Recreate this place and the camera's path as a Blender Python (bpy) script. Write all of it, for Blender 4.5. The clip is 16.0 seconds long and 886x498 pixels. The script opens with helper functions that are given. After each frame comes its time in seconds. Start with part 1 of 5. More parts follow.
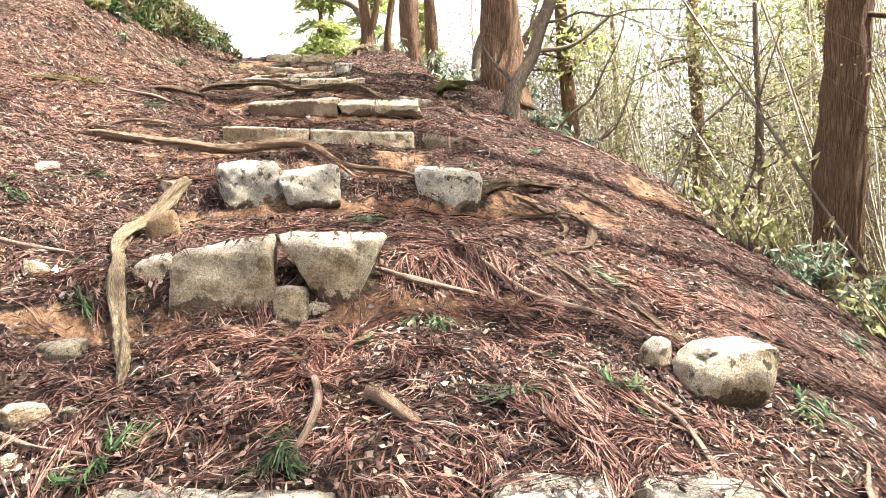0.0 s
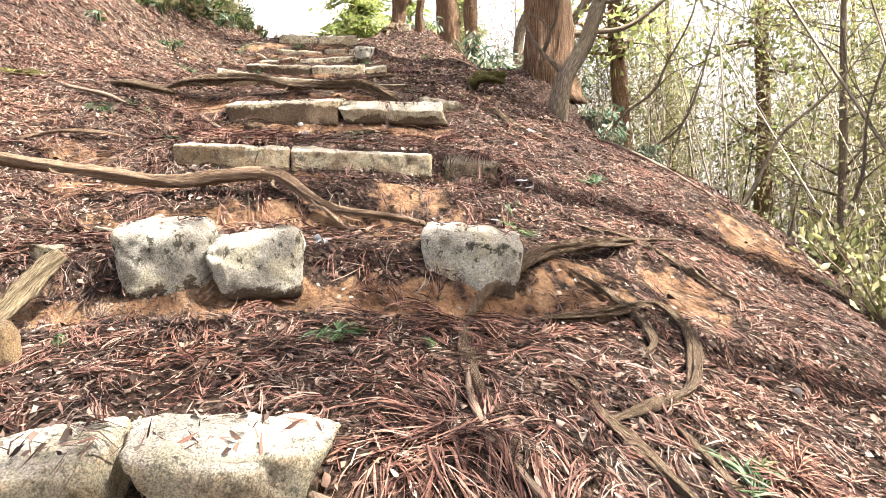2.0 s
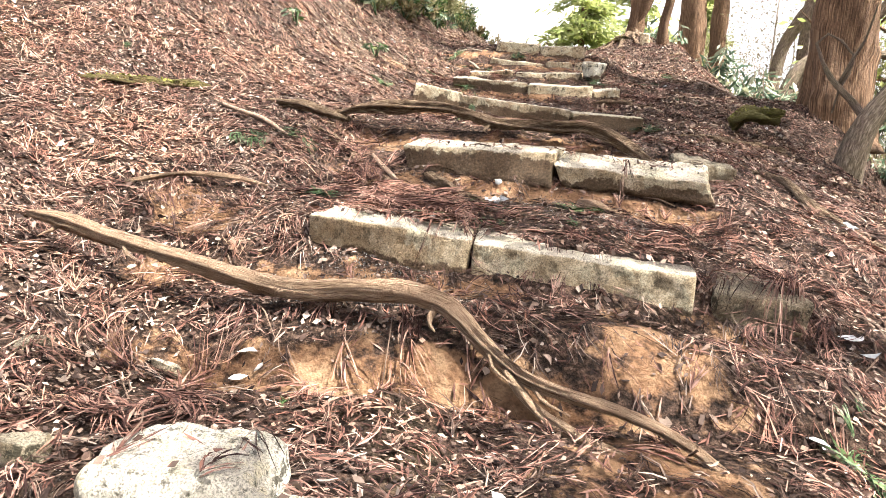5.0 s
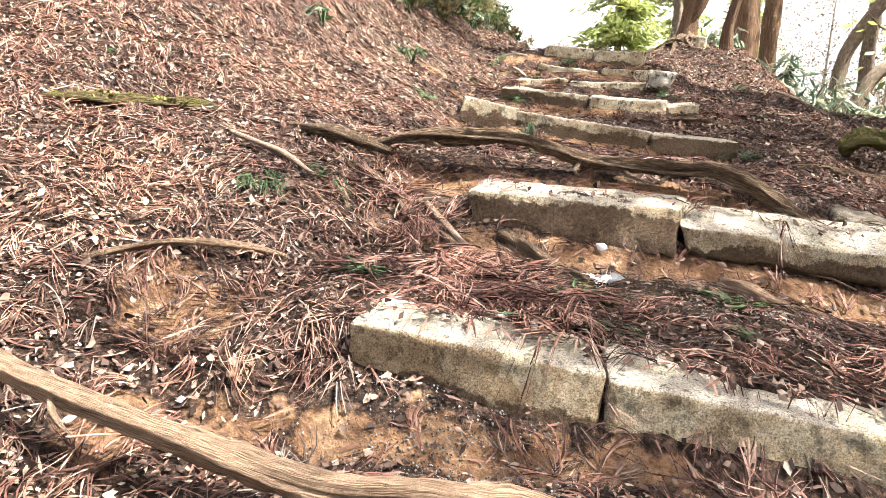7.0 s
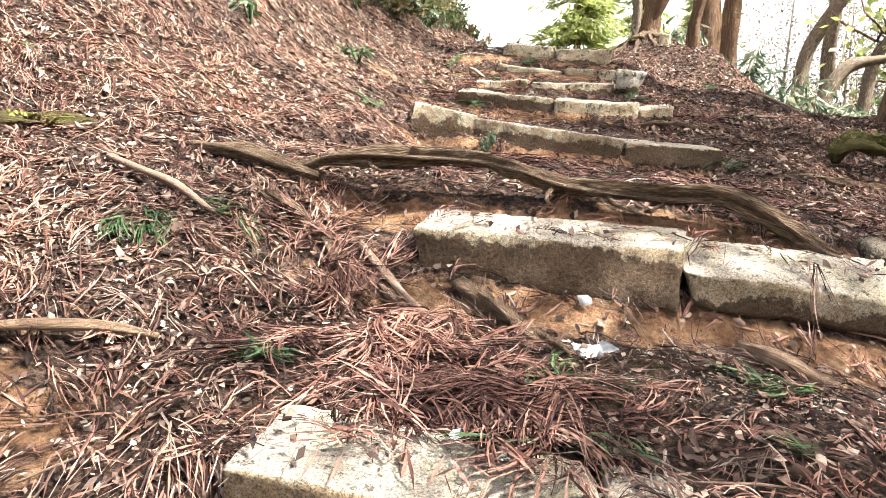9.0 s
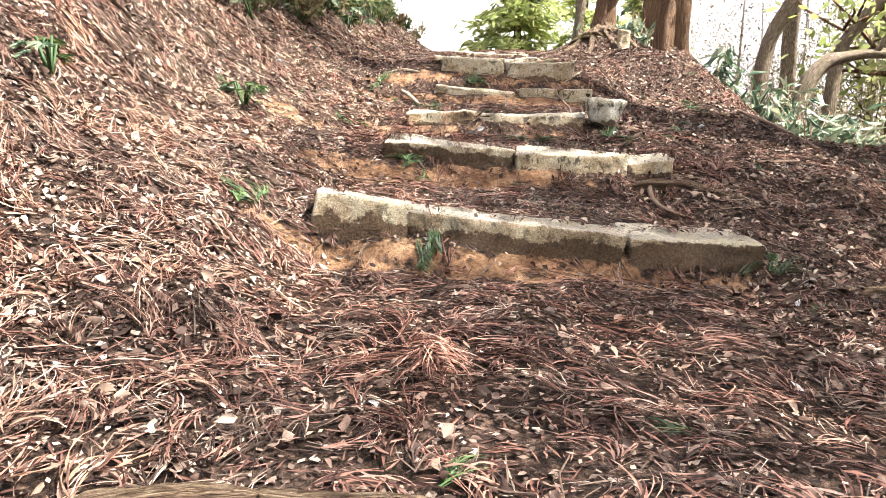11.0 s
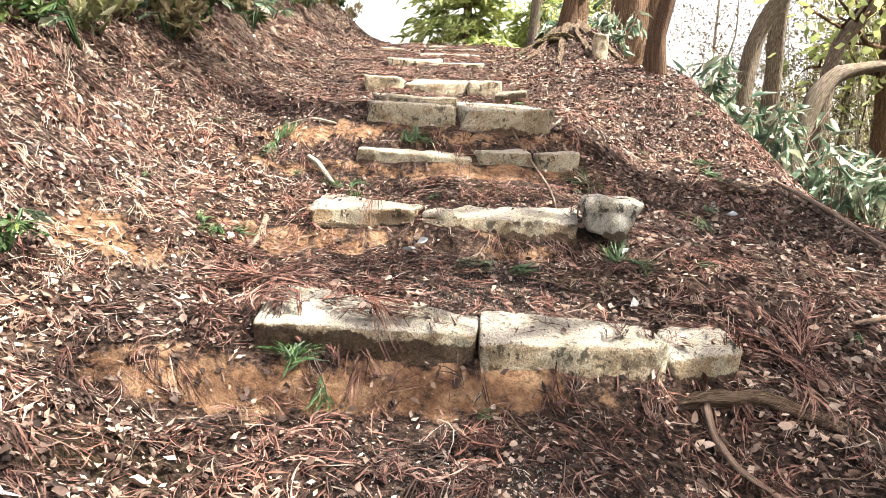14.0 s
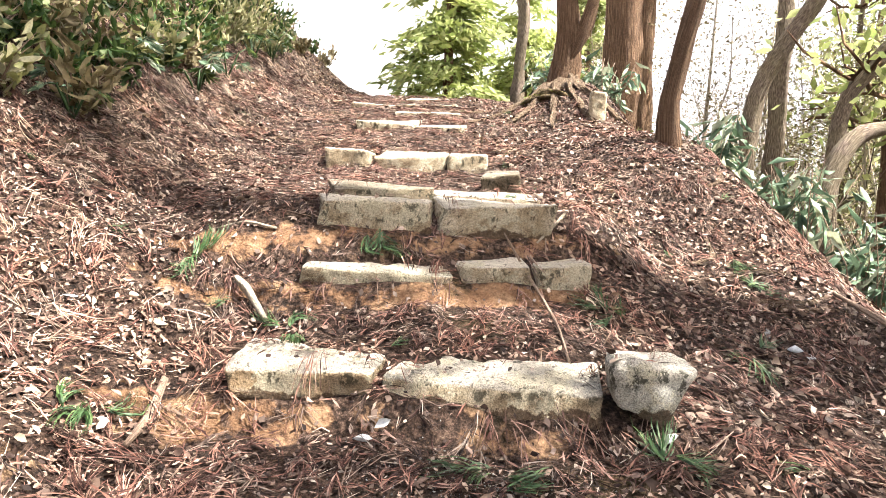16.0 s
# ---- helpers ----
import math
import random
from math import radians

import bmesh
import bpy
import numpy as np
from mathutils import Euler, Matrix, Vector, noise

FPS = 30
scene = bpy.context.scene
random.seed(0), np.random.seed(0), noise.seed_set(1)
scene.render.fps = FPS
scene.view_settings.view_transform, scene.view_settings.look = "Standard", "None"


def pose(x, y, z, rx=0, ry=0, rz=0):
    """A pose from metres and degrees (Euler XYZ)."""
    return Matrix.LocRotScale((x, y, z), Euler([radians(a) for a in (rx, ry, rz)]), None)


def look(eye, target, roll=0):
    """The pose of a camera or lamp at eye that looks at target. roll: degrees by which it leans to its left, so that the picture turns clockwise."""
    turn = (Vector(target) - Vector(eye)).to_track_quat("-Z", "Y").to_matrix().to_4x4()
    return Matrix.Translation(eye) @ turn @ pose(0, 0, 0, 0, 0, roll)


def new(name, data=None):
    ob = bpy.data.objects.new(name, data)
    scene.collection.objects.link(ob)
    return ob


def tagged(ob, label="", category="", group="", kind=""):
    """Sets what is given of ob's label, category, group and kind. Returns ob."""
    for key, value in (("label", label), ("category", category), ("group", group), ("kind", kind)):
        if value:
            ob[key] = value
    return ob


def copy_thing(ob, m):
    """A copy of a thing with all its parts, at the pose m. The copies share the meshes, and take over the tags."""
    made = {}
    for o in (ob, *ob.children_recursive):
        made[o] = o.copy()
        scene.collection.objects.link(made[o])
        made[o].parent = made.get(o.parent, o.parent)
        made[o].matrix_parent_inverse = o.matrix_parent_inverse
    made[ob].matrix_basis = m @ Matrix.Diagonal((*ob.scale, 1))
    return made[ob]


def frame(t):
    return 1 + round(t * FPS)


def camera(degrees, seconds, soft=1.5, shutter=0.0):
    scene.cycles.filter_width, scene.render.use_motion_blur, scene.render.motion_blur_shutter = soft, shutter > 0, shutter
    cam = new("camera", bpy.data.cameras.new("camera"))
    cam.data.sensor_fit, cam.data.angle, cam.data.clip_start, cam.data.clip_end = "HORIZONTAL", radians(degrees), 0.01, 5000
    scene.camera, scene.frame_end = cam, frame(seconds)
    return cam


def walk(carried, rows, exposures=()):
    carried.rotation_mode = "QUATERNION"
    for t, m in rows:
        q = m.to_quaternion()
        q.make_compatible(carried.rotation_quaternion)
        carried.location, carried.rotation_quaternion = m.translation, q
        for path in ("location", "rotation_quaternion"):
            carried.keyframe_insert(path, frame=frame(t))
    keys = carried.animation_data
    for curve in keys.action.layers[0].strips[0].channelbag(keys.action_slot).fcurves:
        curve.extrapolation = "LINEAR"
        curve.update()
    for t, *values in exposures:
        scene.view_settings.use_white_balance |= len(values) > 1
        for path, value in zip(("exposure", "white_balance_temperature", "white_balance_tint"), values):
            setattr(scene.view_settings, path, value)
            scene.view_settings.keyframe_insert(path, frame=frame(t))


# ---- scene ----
cam = camera(66.0, 16.0, soft=0.6)
EXPOSURE = 2.34
PATH = [
    (0, (0.763, -0.221, 1.200), (0.518, 1.764, 1.170), -4.01),
    (0.5, (0.813, 0.057, 1.334), (0.560, 2.041, 1.289), -3.70),
    (1, (0.731, 0.515, 1.458), (0.464, 2.496, 1.398), -3.46),
    (1.5, (0.662, 0.801, 1.673), (0.377, 2.779, 1.596), -3.01),
    (2, (0.682, 1.257, 1.704), (0.330, 3.223, 1.614), -2.47),
    (2.5, (0.722, 1.621, 1.952), (0.286, 3.571, 1.856), -1.10),
    (3, (0.555, 1.986, 2.092), (-0.004, 3.904, 1.999), 0.47),
    (3.5, (0.470, 2.272, 2.137), (-0.185, 4.160, 2.049), 1.78),
    (4, (0.396, 2.450, 2.201), (-0.356, 4.301, 2.111), 2.84),
    (4.5, (0.301, 2.551, 2.222), (-0.545, 4.361, 2.127), 3.85),
    (7, (-0.526, 3.460, 2.522), (-1.453, 5.228, 2.411), 5.57),
    (7.5, (-0.637, 3.508, 2.587), (-1.536, 5.291, 2.473), 5.96),
    (8, (-0.684, 3.579, 2.595), (-1.566, 5.370, 2.485), 5.99),
    (8.5, (-0.709, 3.724, 2.589), (-1.582, 5.520, 2.481), 5.55),
    (9, (-0.758, 4.042, 2.670), (-1.590, 5.858, 2.568), 4.34),
    (9.5, (-0.781, 4.264, 2.912), (-1.547, 6.108, 2.800), 2.55),
    (10, (-0.983, 4.609, 3.015), (-1.699, 6.472, 2.890), 2.08),
    (12.5, (-1.610, 6.384, 3.993), (-2.211, 8.277, 3.761), 2.56),
    (13, (-1.712, 6.599, 4.061), (-2.267, 8.503, 3.807), 2.45),
    (13.5, (-1.839, 6.919, 4.188), (-2.374, 8.828, 3.923), 2.36),
    (14, (-1.864, 7.134, 4.277), (-2.381, 9.047, 4.004), 2.41),
    (14.5, (-1.932, 7.334, 4.335), (-2.436, 9.252, 4.075), 2.19),
    (15, (-2.061, 7.571, 4.417), (-2.554, 9.497, 4.202), 1.94),
    (15.5, (-2.123, 7.823, 4.453), (-2.617, 9.753, 4.276), 1.70),
    (16, (-2.096, 8.122, 4.650), (-2.574, 10.057, 4.478), 2.08),
]
walk(cam, [(t, look(eye, target, roll)) for t, eye, target, roll in PATH], [(0, EXPOSURE, 6250, 10), (10, EXPOSURE, 6200, 10), (13, EXPOSURE - 0.05, 6200, 10), (14.5, EXPOSURE, 6200, 10), (16, EXPOSURE + 0.1, 6200, 10)])

# ---- light: spring sun through thin forest ----
SUN_EL, SUN_AZ = 59.0, 86.0   # height, and compass turn clockwise from +y
world = bpy.data.worlds.new("world")
scene.world = world
world.use_nodes = True
wt = world.node_tree
sky = wt.nodes.new("ShaderNodeTexSky")
sky.sky_type, sky.sun_disc = "NISHITA", False
sky.sun_elevation, sky.sun_rotation = radians(SUN_EL), radians(SUN_AZ)
sky.air_density, sky.dust_density, sky.ozone_density = 1.0, 9.0, 0.0
wt.links.new(sky.outputs[0], wt.nodes["Background"].inputs[0])
wt.nodes["Background"].inputs[1].default_value = 0.08
sun = new("sun", bpy.data.lights.new("sun", "SUN"))
sun.data.energy, sun.data.angle, sun.data.color = 5.0, radians(0.55), (1.0, 0.93, 0.82)
a, e = radians(SUN_AZ), radians(SUN_EL)
SUN_WAY = Vector((math.sin(a) * math.cos(e), math.cos(a) * math.cos(e), math.sin(e)))
sun.matrix_basis = look(SUN_WAY * 60, (0, 0, 0))

# glowing white ring added low all round the horizon, for the overexposed far sky
sky_glow = bpy.data.materials.new("white_sky_glow")
sky_glow.use_nodes = True
hb = sky_glow.node_tree.nodes["Principled BSDF"]
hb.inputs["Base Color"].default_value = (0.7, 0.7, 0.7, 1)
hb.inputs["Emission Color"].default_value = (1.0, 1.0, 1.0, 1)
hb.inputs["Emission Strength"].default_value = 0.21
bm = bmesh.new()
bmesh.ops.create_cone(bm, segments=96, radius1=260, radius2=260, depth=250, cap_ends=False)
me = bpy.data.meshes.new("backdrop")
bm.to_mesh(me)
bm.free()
me.materials.append(sky_glow)
glow_ring = new("backdrop", me)
glow_ring.location.z = 0
tagged(glow_ring, "glowing white backdrop added behind the trees for the overexposed far sky", "sky", kind="structure")

rng = np.random.default_rng(7)
R = random.Random(11)


# ---- materials ----
def ramp(nt, fac, stops):
    n = nt.nodes.new("ShaderNodeValToRGB")
    el = n.color_ramp.elements
    while len(el) < len(stops):
        el.new(0.5)
    for k, (p, c) in zip(el, stops):
        k.position, k.color = p, (*c, 1)
    nt.links.new(fac, n.inputs[0])
    return n.outputs[0]


def noise_tex(nt, vec, scale, detail=6, rough=0.6, stretch=None):
    if stretch:
        m = nt.nodes.new("ShaderNodeMapping")
        m.inputs["Scale"].default_value = stretch
        nt.links.new(vec, m.inputs[0])
        vec = m.outputs[0]
    n = nt.nodes.new("ShaderNodeTexNoise")
    n.inputs["Scale"].default_value, n.inputs["Detail"].default_value, n.inputs["Roughness"].default_value = scale, detail, rough
    nt.links.new(vec, n.inputs["Vector"])
    return n.outputs["Fac"]


def mix(nt, fac, one, two, kind="MIX"):
    n = nt.nodes.new("ShaderNodeMix")
    n.data_type, n.blend_type = "RGBA", kind
    for s, v in ((n.inputs[0], fac), (n.inputs[6], one), (n.inputs[7], two)):
        if isinstance(v, (int, float)):
            s.default_value = v
        elif isinstance(v, tuple):
            s.default_value = (*v, 1)
        else:
            nt.links.new(v, s)
    return n.outputs[2]


def maths(nt, op, a, b=0.0):
    n = nt.nodes.new("ShaderNodeMath")
    n.operation = op
    n.use_clamp = op in ("MULTIPLY_ADD",)
    for s, v in ((n.inputs[0], a), (n.inputs[1], b)):
        if isinstance(v, (int, float)):
            s.default_value = v
        else:
            nt.links.new(v, s)
    return n.outputs[0]


def base(name, rough=0.85, spec=0.25):
    m = bpy.data.materials.new(name)
    m.use_nodes = True
    nt = m.node_tree
    b = nt.nodes["Principled BSDF"]
    b.inputs["Roughness"].default_value, b.inputs["Specular IOR Level"].default_value = rough, spec
    co = nt.nodes.new("ShaderNodeTexCoord").outputs["Object"]
    return m, nt, b, co


def bump(nt, b, height, strength, dist):
    n = nt.nodes.new("ShaderNodeBump")
    n.inputs["Strength"].default_value, n.inputs["Distance"].default_value = strength, dist
    nt.links.new(height, n.inputs["Height"])
    nt.links.new(n.outputs[0], b.inputs["Normal"])


def attribute(nt, name):
    n = nt.nodes.new("ShaderNodeAttribute")
    n.attribute_name = name
    return n


def ground_material():
    m, nt, b, co = base("forest_soil", 0.92, 0.15)
    fine = noise_tex(nt, co, 38, 8, 0.75)
    mid = noise_tex(nt, co, 9, 5)
    big = noise_tex(nt, co, 1.3, 4)
    duff = ramp(nt, fine, [(0.38, (0.006, 0.004, 0.003)), (0.50, (0.045, 0.028, 0.02)), (0.60, (0.13, 0.083, 0.06)), (0.72, (0.28, 0.21, 0.16))])
    clay = ramp(nt, mid, [(0.3, (0.12, 0.067, 0.04)), (0.5, (0.27, 0.155, 0.088)), (0.7, (0.43, 0.285, 0.175))])
    clay = mix(nt, 0.85, clay, ramp(nt, fine, [(0.34, (0.30, 0.27, 0.24)), (0.5, (0.85, 0.83, 0.8)), (0.7, (1.25, 1.22, 1.18))]), "MULTIPLY")
    bare = maths(nt, "ADD", attribute(nt, "bare").outputs["Fac"], maths(nt, "MULTIPLY", maths(nt, "SUBTRACT", mid, 0.5), 2.4))
    bare = ramp(nt, bare, [(0.5, (0, 0, 0)), (0.72, (1, 1, 1))])
    col = mix(nt, bare, duff, clay)
    green = ramp(nt, big, [(0.6, (0, 0, 0)), (0.75, (0.25, 0.25, 0.25))])
    col = mix(nt, green, col, (0.12, 0.11, 0.03))
    nt.links.new(col, b.inputs["Base Color"])
    bump(nt, b, maths(nt, "ADD", fine, mid), 1.0, 0.05)
    return m


def stone_material(name, warm, dark, tone=1.0, hue=((0.23, 0.175, 0.11), (0.45, 0.37, 0.25), (0.60, 0.525, 0.39)), mud=0.3, pale=0.75):
    """Granite: speckled grain, upward faces painted paler as lit tops, cream lichen, black drips and the mud line up to
    which it stood in clay.
    """
    m, nt, b, co = base(name, 0.9, 0.2)
    rnd = nt.nodes.new("ShaderNodeObjectInfo").outputs["Random"]
    shift = nt.nodes.new("ShaderNodeVectorMath")
    shift.operation = "ADD"
    comb = nt.nodes.new("ShaderNodeCombineXYZ")
    for i in range(3):
        nt.links.new(maths(nt, "MULTIPLY", rnd, 31.0 + 9 * i), comb.inputs[i])
    nt.links.new(co, shift.inputs[0])
    nt.links.new(comb.outputs[0], shift.inputs[1])
    co = shift.outputs[0]
    grain = noise_tex(nt, co, 85, 6, 0.85)
    speck = noise_tex(nt, co, 210, 2, 0.6)
    mid = noise_tex(nt, co, 10, 7, 0.72)
    big = noise_tex(nt, co, 2.6, 4)
    grey = lambda v: (v, v, v)
    col = ramp(nt, mid, [(p, tuple(tone * c for c in q)) for p, q in zip((0.38, 0.5, 0.6), hue)])
    col = mix(nt, maths(nt, "MULTIPLY", ramp(nt, big, [(0.40, grey(0)), (0.62, grey(1))]), warm), col, (0.36, 0.25, 0.14))
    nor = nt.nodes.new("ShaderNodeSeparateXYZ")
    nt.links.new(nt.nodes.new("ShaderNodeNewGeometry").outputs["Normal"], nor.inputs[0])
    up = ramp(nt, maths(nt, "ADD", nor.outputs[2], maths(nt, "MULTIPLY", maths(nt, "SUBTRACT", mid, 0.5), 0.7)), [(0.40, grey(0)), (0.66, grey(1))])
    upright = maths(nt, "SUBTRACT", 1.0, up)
    # light on the tops put into the colour: upward faces mixed towards pale
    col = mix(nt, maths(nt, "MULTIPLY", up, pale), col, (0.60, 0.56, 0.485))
    cream = ramp(nt, noise_tex(nt, co, 5.5, 6, 0.7), [(0.52, grey(0)), (0.56, grey(pale))])
    col = mix(nt, cream, col, (0.56, 0.51, 0.37))
    col = mix(nt, 0.75, col, ramp(nt, grain, [(0.33, grey(0.15)), (0.45, grey(0.98)), (0.66, grey(1.4))]), "MULTIPLY")
    col = mix(nt, 0.6, col, ramp(nt, speck, [(0.38, grey(0.25)), (0.5, grey(1.0)), (0.66, grey(1.4))]), "MULTIPLY")
    # small black lichen flecks, mostly on the paler top
    fleck = ramp(nt, noise_tex(nt, co, 42, 5, 0.7), [(0.575, grey(0)), (0.61, grey(0.8))])
    col = mix(nt, maths(nt, "MULTIPLY", fleck, maths(nt, "ADD", maths(nt, "MULTIPLY", up, 0.75), 0.15)), col, (0.05, 0.045, 0.036))
    box = nt.nodes.new("ShaderNodeSeparateXYZ")
    nt.links.new(nt.nodes.new("ShaderNodeTexCoord").outputs["Generated"], box.inputs[0])
    rise = maths(nt, "ADD", box.outputs[2], maths(nt, "MULTIPLY", maths(nt, "SUBTRACT", noise_tex(nt, co, 6, 7, 0.7), 0.5), 1.0))
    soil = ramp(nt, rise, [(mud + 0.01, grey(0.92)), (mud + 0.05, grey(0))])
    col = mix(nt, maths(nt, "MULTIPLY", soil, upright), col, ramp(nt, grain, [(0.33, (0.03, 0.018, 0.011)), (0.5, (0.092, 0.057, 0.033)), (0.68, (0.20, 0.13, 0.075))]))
    drip = noise_tex(nt, co, 15, 8, 0.72, (1.25, 1.25, 0.8))
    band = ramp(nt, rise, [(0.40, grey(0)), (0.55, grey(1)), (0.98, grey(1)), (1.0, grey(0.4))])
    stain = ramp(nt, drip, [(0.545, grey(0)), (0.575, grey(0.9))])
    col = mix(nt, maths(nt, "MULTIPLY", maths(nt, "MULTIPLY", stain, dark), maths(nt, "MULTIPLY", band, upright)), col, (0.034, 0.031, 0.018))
    nt.links.new(col, b.inputs["Base Color"])
    bump(nt, b, maths(nt, "ADD", maths(nt, "MULTIPLY", grain, 0.8), maths(nt, "SUBTRACT", mid, maths(nt, "MULTIPLY", fleck, 0.25))), 1.0, 0.035)
    return m


def wood_material(name, lo, mi, hi, stretch, scale=14, dist=0.015, moss=0.0):
    m, nt, b, co = base(name, 0.88, 0.2)
    uv = nt.nodes.new("ShaderNodeUVMap").outputs[0]
    g = noise_tex(nt, uv, scale, 7, 0.65, stretch)
    f = noise_tex(nt, co, 30, 6, 0.7)
    big = noise_tex(nt, co, 2.4, 4)
    col = ramp(nt, g, [(0.33, lo), (0.5, mi), (0.68, hi)])
    col = mix(nt, 0.45, col, ramp(nt, f, [(0.3, (0.45, 0.43, 0.4)), (0.65, (1.15, 1.12, 1.08))]), "MULTIPLY")
    col = mix(nt, ramp(nt, big, [(0.5, (0, 0, 0)), (0.72, (0.45, 0.45, 0.45))]), col, mi)
    if moss:
        col = mix(nt, maths(nt, "MULTIPLY", ramp(nt, maths(nt, "ADD", big, maths(nt, "MULTIPLY", f, 0.4)), [(0.6, (0, 0, 0)), (0.75, (1, 1, 1))]), moss), col, (0.14, 0.15, 0.035))
    nt.links.new(col, b.inputs["Base Color"])
    bump(nt, b, maths(nt, "ADD", maths(nt, "MULTIPLY", g, 1.4), f), 0.9, dist)
    return m


def leaf_material(name, stops, rough=0.6, through_light=0.0, spec=0.3):
    m, nt, b, co = base(name, rough, spec)
    isl = nt.nodes.new("ShaderNodeNewGeometry").outputs["Random Per Island"]
    col = ramp(nt, isl, stops)
    grain = noise_tex(nt, co, 90, 3)
    big = noise_tex(nt, co, 1.7, 5)
    col = mix(nt, 0.6, col, ramp(nt, grain, [(0.3, (0.6, 0.6, 0.6)), (0.7, (1.2, 1.2, 1.2))]), "MULTIPLY")
    col = mix(nt, 0.6, col, ramp(nt, big, [(0.36, (0.42, 0.42, 0.45)), (0.5, (0.95, 0.95, 0.95)), (0.66, (1.5, 1.35, 1.2))]), "MULTIPLY")
    nt.links.new(col, b.inputs["Base Color"])
    if through_light:
        t = nt.nodes.new("ShaderNodeBsdfTranslucent")
        nt.links.new(col, t.inputs[0])
        s = nt.nodes.new("ShaderNodeMixShader")
        s.inputs[0].default_value = through_light
        nt.links.new(b.outputs[0], s.inputs[1])
        nt.links.new(t.outputs[0], s.inputs[2])
        nt.links.new(s.outputs[0], nt.nodes["Material Output"].inputs[0])
    return m


M_GROUND = ground_material()
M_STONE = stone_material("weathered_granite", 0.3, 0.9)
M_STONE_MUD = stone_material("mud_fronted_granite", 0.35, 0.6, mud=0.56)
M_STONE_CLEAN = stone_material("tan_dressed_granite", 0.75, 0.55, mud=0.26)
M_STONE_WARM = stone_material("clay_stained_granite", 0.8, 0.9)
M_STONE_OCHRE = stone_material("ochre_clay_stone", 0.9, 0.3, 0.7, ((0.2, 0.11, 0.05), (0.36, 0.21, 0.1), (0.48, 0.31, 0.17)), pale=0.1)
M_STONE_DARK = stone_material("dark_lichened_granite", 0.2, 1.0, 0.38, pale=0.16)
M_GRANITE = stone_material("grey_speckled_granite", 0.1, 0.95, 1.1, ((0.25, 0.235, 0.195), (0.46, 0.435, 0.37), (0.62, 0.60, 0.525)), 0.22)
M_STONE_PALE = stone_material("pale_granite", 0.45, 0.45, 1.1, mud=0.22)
M_CEDAR = wood_material("cedar_bark", (0.03, 0.018, 0.012), (0.17, 0.10, 0.06), (0.38, 0.255, 0.155), (30, 1.0, 1), 3, 0.04)
M_BARK = wood_material("broadleaf_bark", (0.045, 0.032, 0.026), (0.16, 0.12, 0.095), (0.36, 0.30, 0.24), (7, 3.0, 1), 4, 0.02, 0.15)
M_PALEBARK = wood_material("sunbleached_bark", (0.2, 0.16, 0.12), (0.42, 0.36, 0.28), (0.6, 0.54, 0.44), (7, 2.0, 1), 4, 0.015)
M_ROOT = wood_material("bare_root_wood", (0.08, 0.043, 0.028), (0.42, 0.285, 0.19), (0.68, 0.55, 0.40), (11, 2.6, 1), 5, 0.08)
M_ROOTDARK = wood_material("weathered_root_wood", (0.03, 0.019, 0.013), (0.19, 0.128, 0.083), (0.50, 0.40, 0.28), (9, 3.2, 1), 5, 0.09)
M_BRANCH = wood_material("peeling_branch_bark", (0.04, 0.03, 0.018), (0.24, 0.185, 0.115), (0.46, 0.39, 0.27), (6, 3.0, 1), 7, 0.02)
M_STICK = wood_material("dry_stick_bark", (0.09, 0.055, 0.04), (0.23, 0.16, 0.12), (0.42, 0.34, 0.26), (5, 1.2, 1), 5, 0.006)
M_MOSSY = wood_material("mossy_rotten_wood", (0.03, 0.02, 0.012), (0.12, 0.085, 0.045), (0.28, 0.21, 0.1), (7, 3, 1), 5, 0.06, 0.5)
M_NEEDLE = leaf_material("dead_cedar_sprays", [(0.0, (0.014, 0.007, 0.006)), (0.3, (0.062, 0.032, 0.027)), (0.65, (0.18, 0.092, 0.07)), (1.0, (0.28, 0.185, 0.15))], 0.75, 0.0, 0.08)
# lighter copy of M_NEEDLE: sunlight on the bank put into the colour
M_NEEDLEBANK = leaf_material("sun_painted_cedar_sprays", [(0.0, (0.03, 0.016, 0.012)), (0.3, (0.10, 0.055, 0.042)), (0.7, (0.24, 0.14, 0.10)), (1.0, (0.42, 0.30, 0.23))], 0.75, 0.0, 0.08)
M_NEEDLEOLD = leaf_material("old_grey_sprays", [(0.0, (0.015, 0.011, 0.010)), (0.5, (0.07, 0.048, 0.04)), (0.85, (0.20, 0.15, 0.12)), (1.0, (0.38, 0.32, 0.27))], 0.8, 0.0, 0.08)
M_SPRIG = leaf_material("green_cedar_sprays", [(0.0, (0.015, 0.035, 0.01)), (0.6, (0.032, 0.07, 0.02)), (1.0, (0.085, 0.13, 0.045))], 0.55)
M_DEADLEAF = leaf_material("dead_broad_leaves", [(0.0, (0.02, 0.012, 0.010)), (0.3, (0.10, 0.066, 0.053)), (0.65, (0.24, 0.17, 0.135)), (0.93, (0.33, 0.25, 0.20)), (1.0, (0.41, 0.34, 0.29))], 0.7, 0.0, 0.1)
# bleached leaves, painted paler still for the sun on bank and outer slope
M_BANKLEAF = leaf_material("bleached_sun_painted_leaves", [(0.0, (0.025, 0.016, 0.012)), (0.4, (0.13, 0.088, 0.068)), (0.7, (0.30, 0.225, 0.175)), (0.95, (0.40, 0.32, 0.255)), (1.0, (0.50, 0.43, 0.36))], 0.7, 0.0, 0.1)
M_STRAW = leaf_material("dry_straw", [(0.0, (0.10, 0.07, 0.05)), (0.5, (0.26, 0.19, 0.14)), (1.0, (0.5, 0.41, 0.32))], 0.75, 0.0, 0.1)
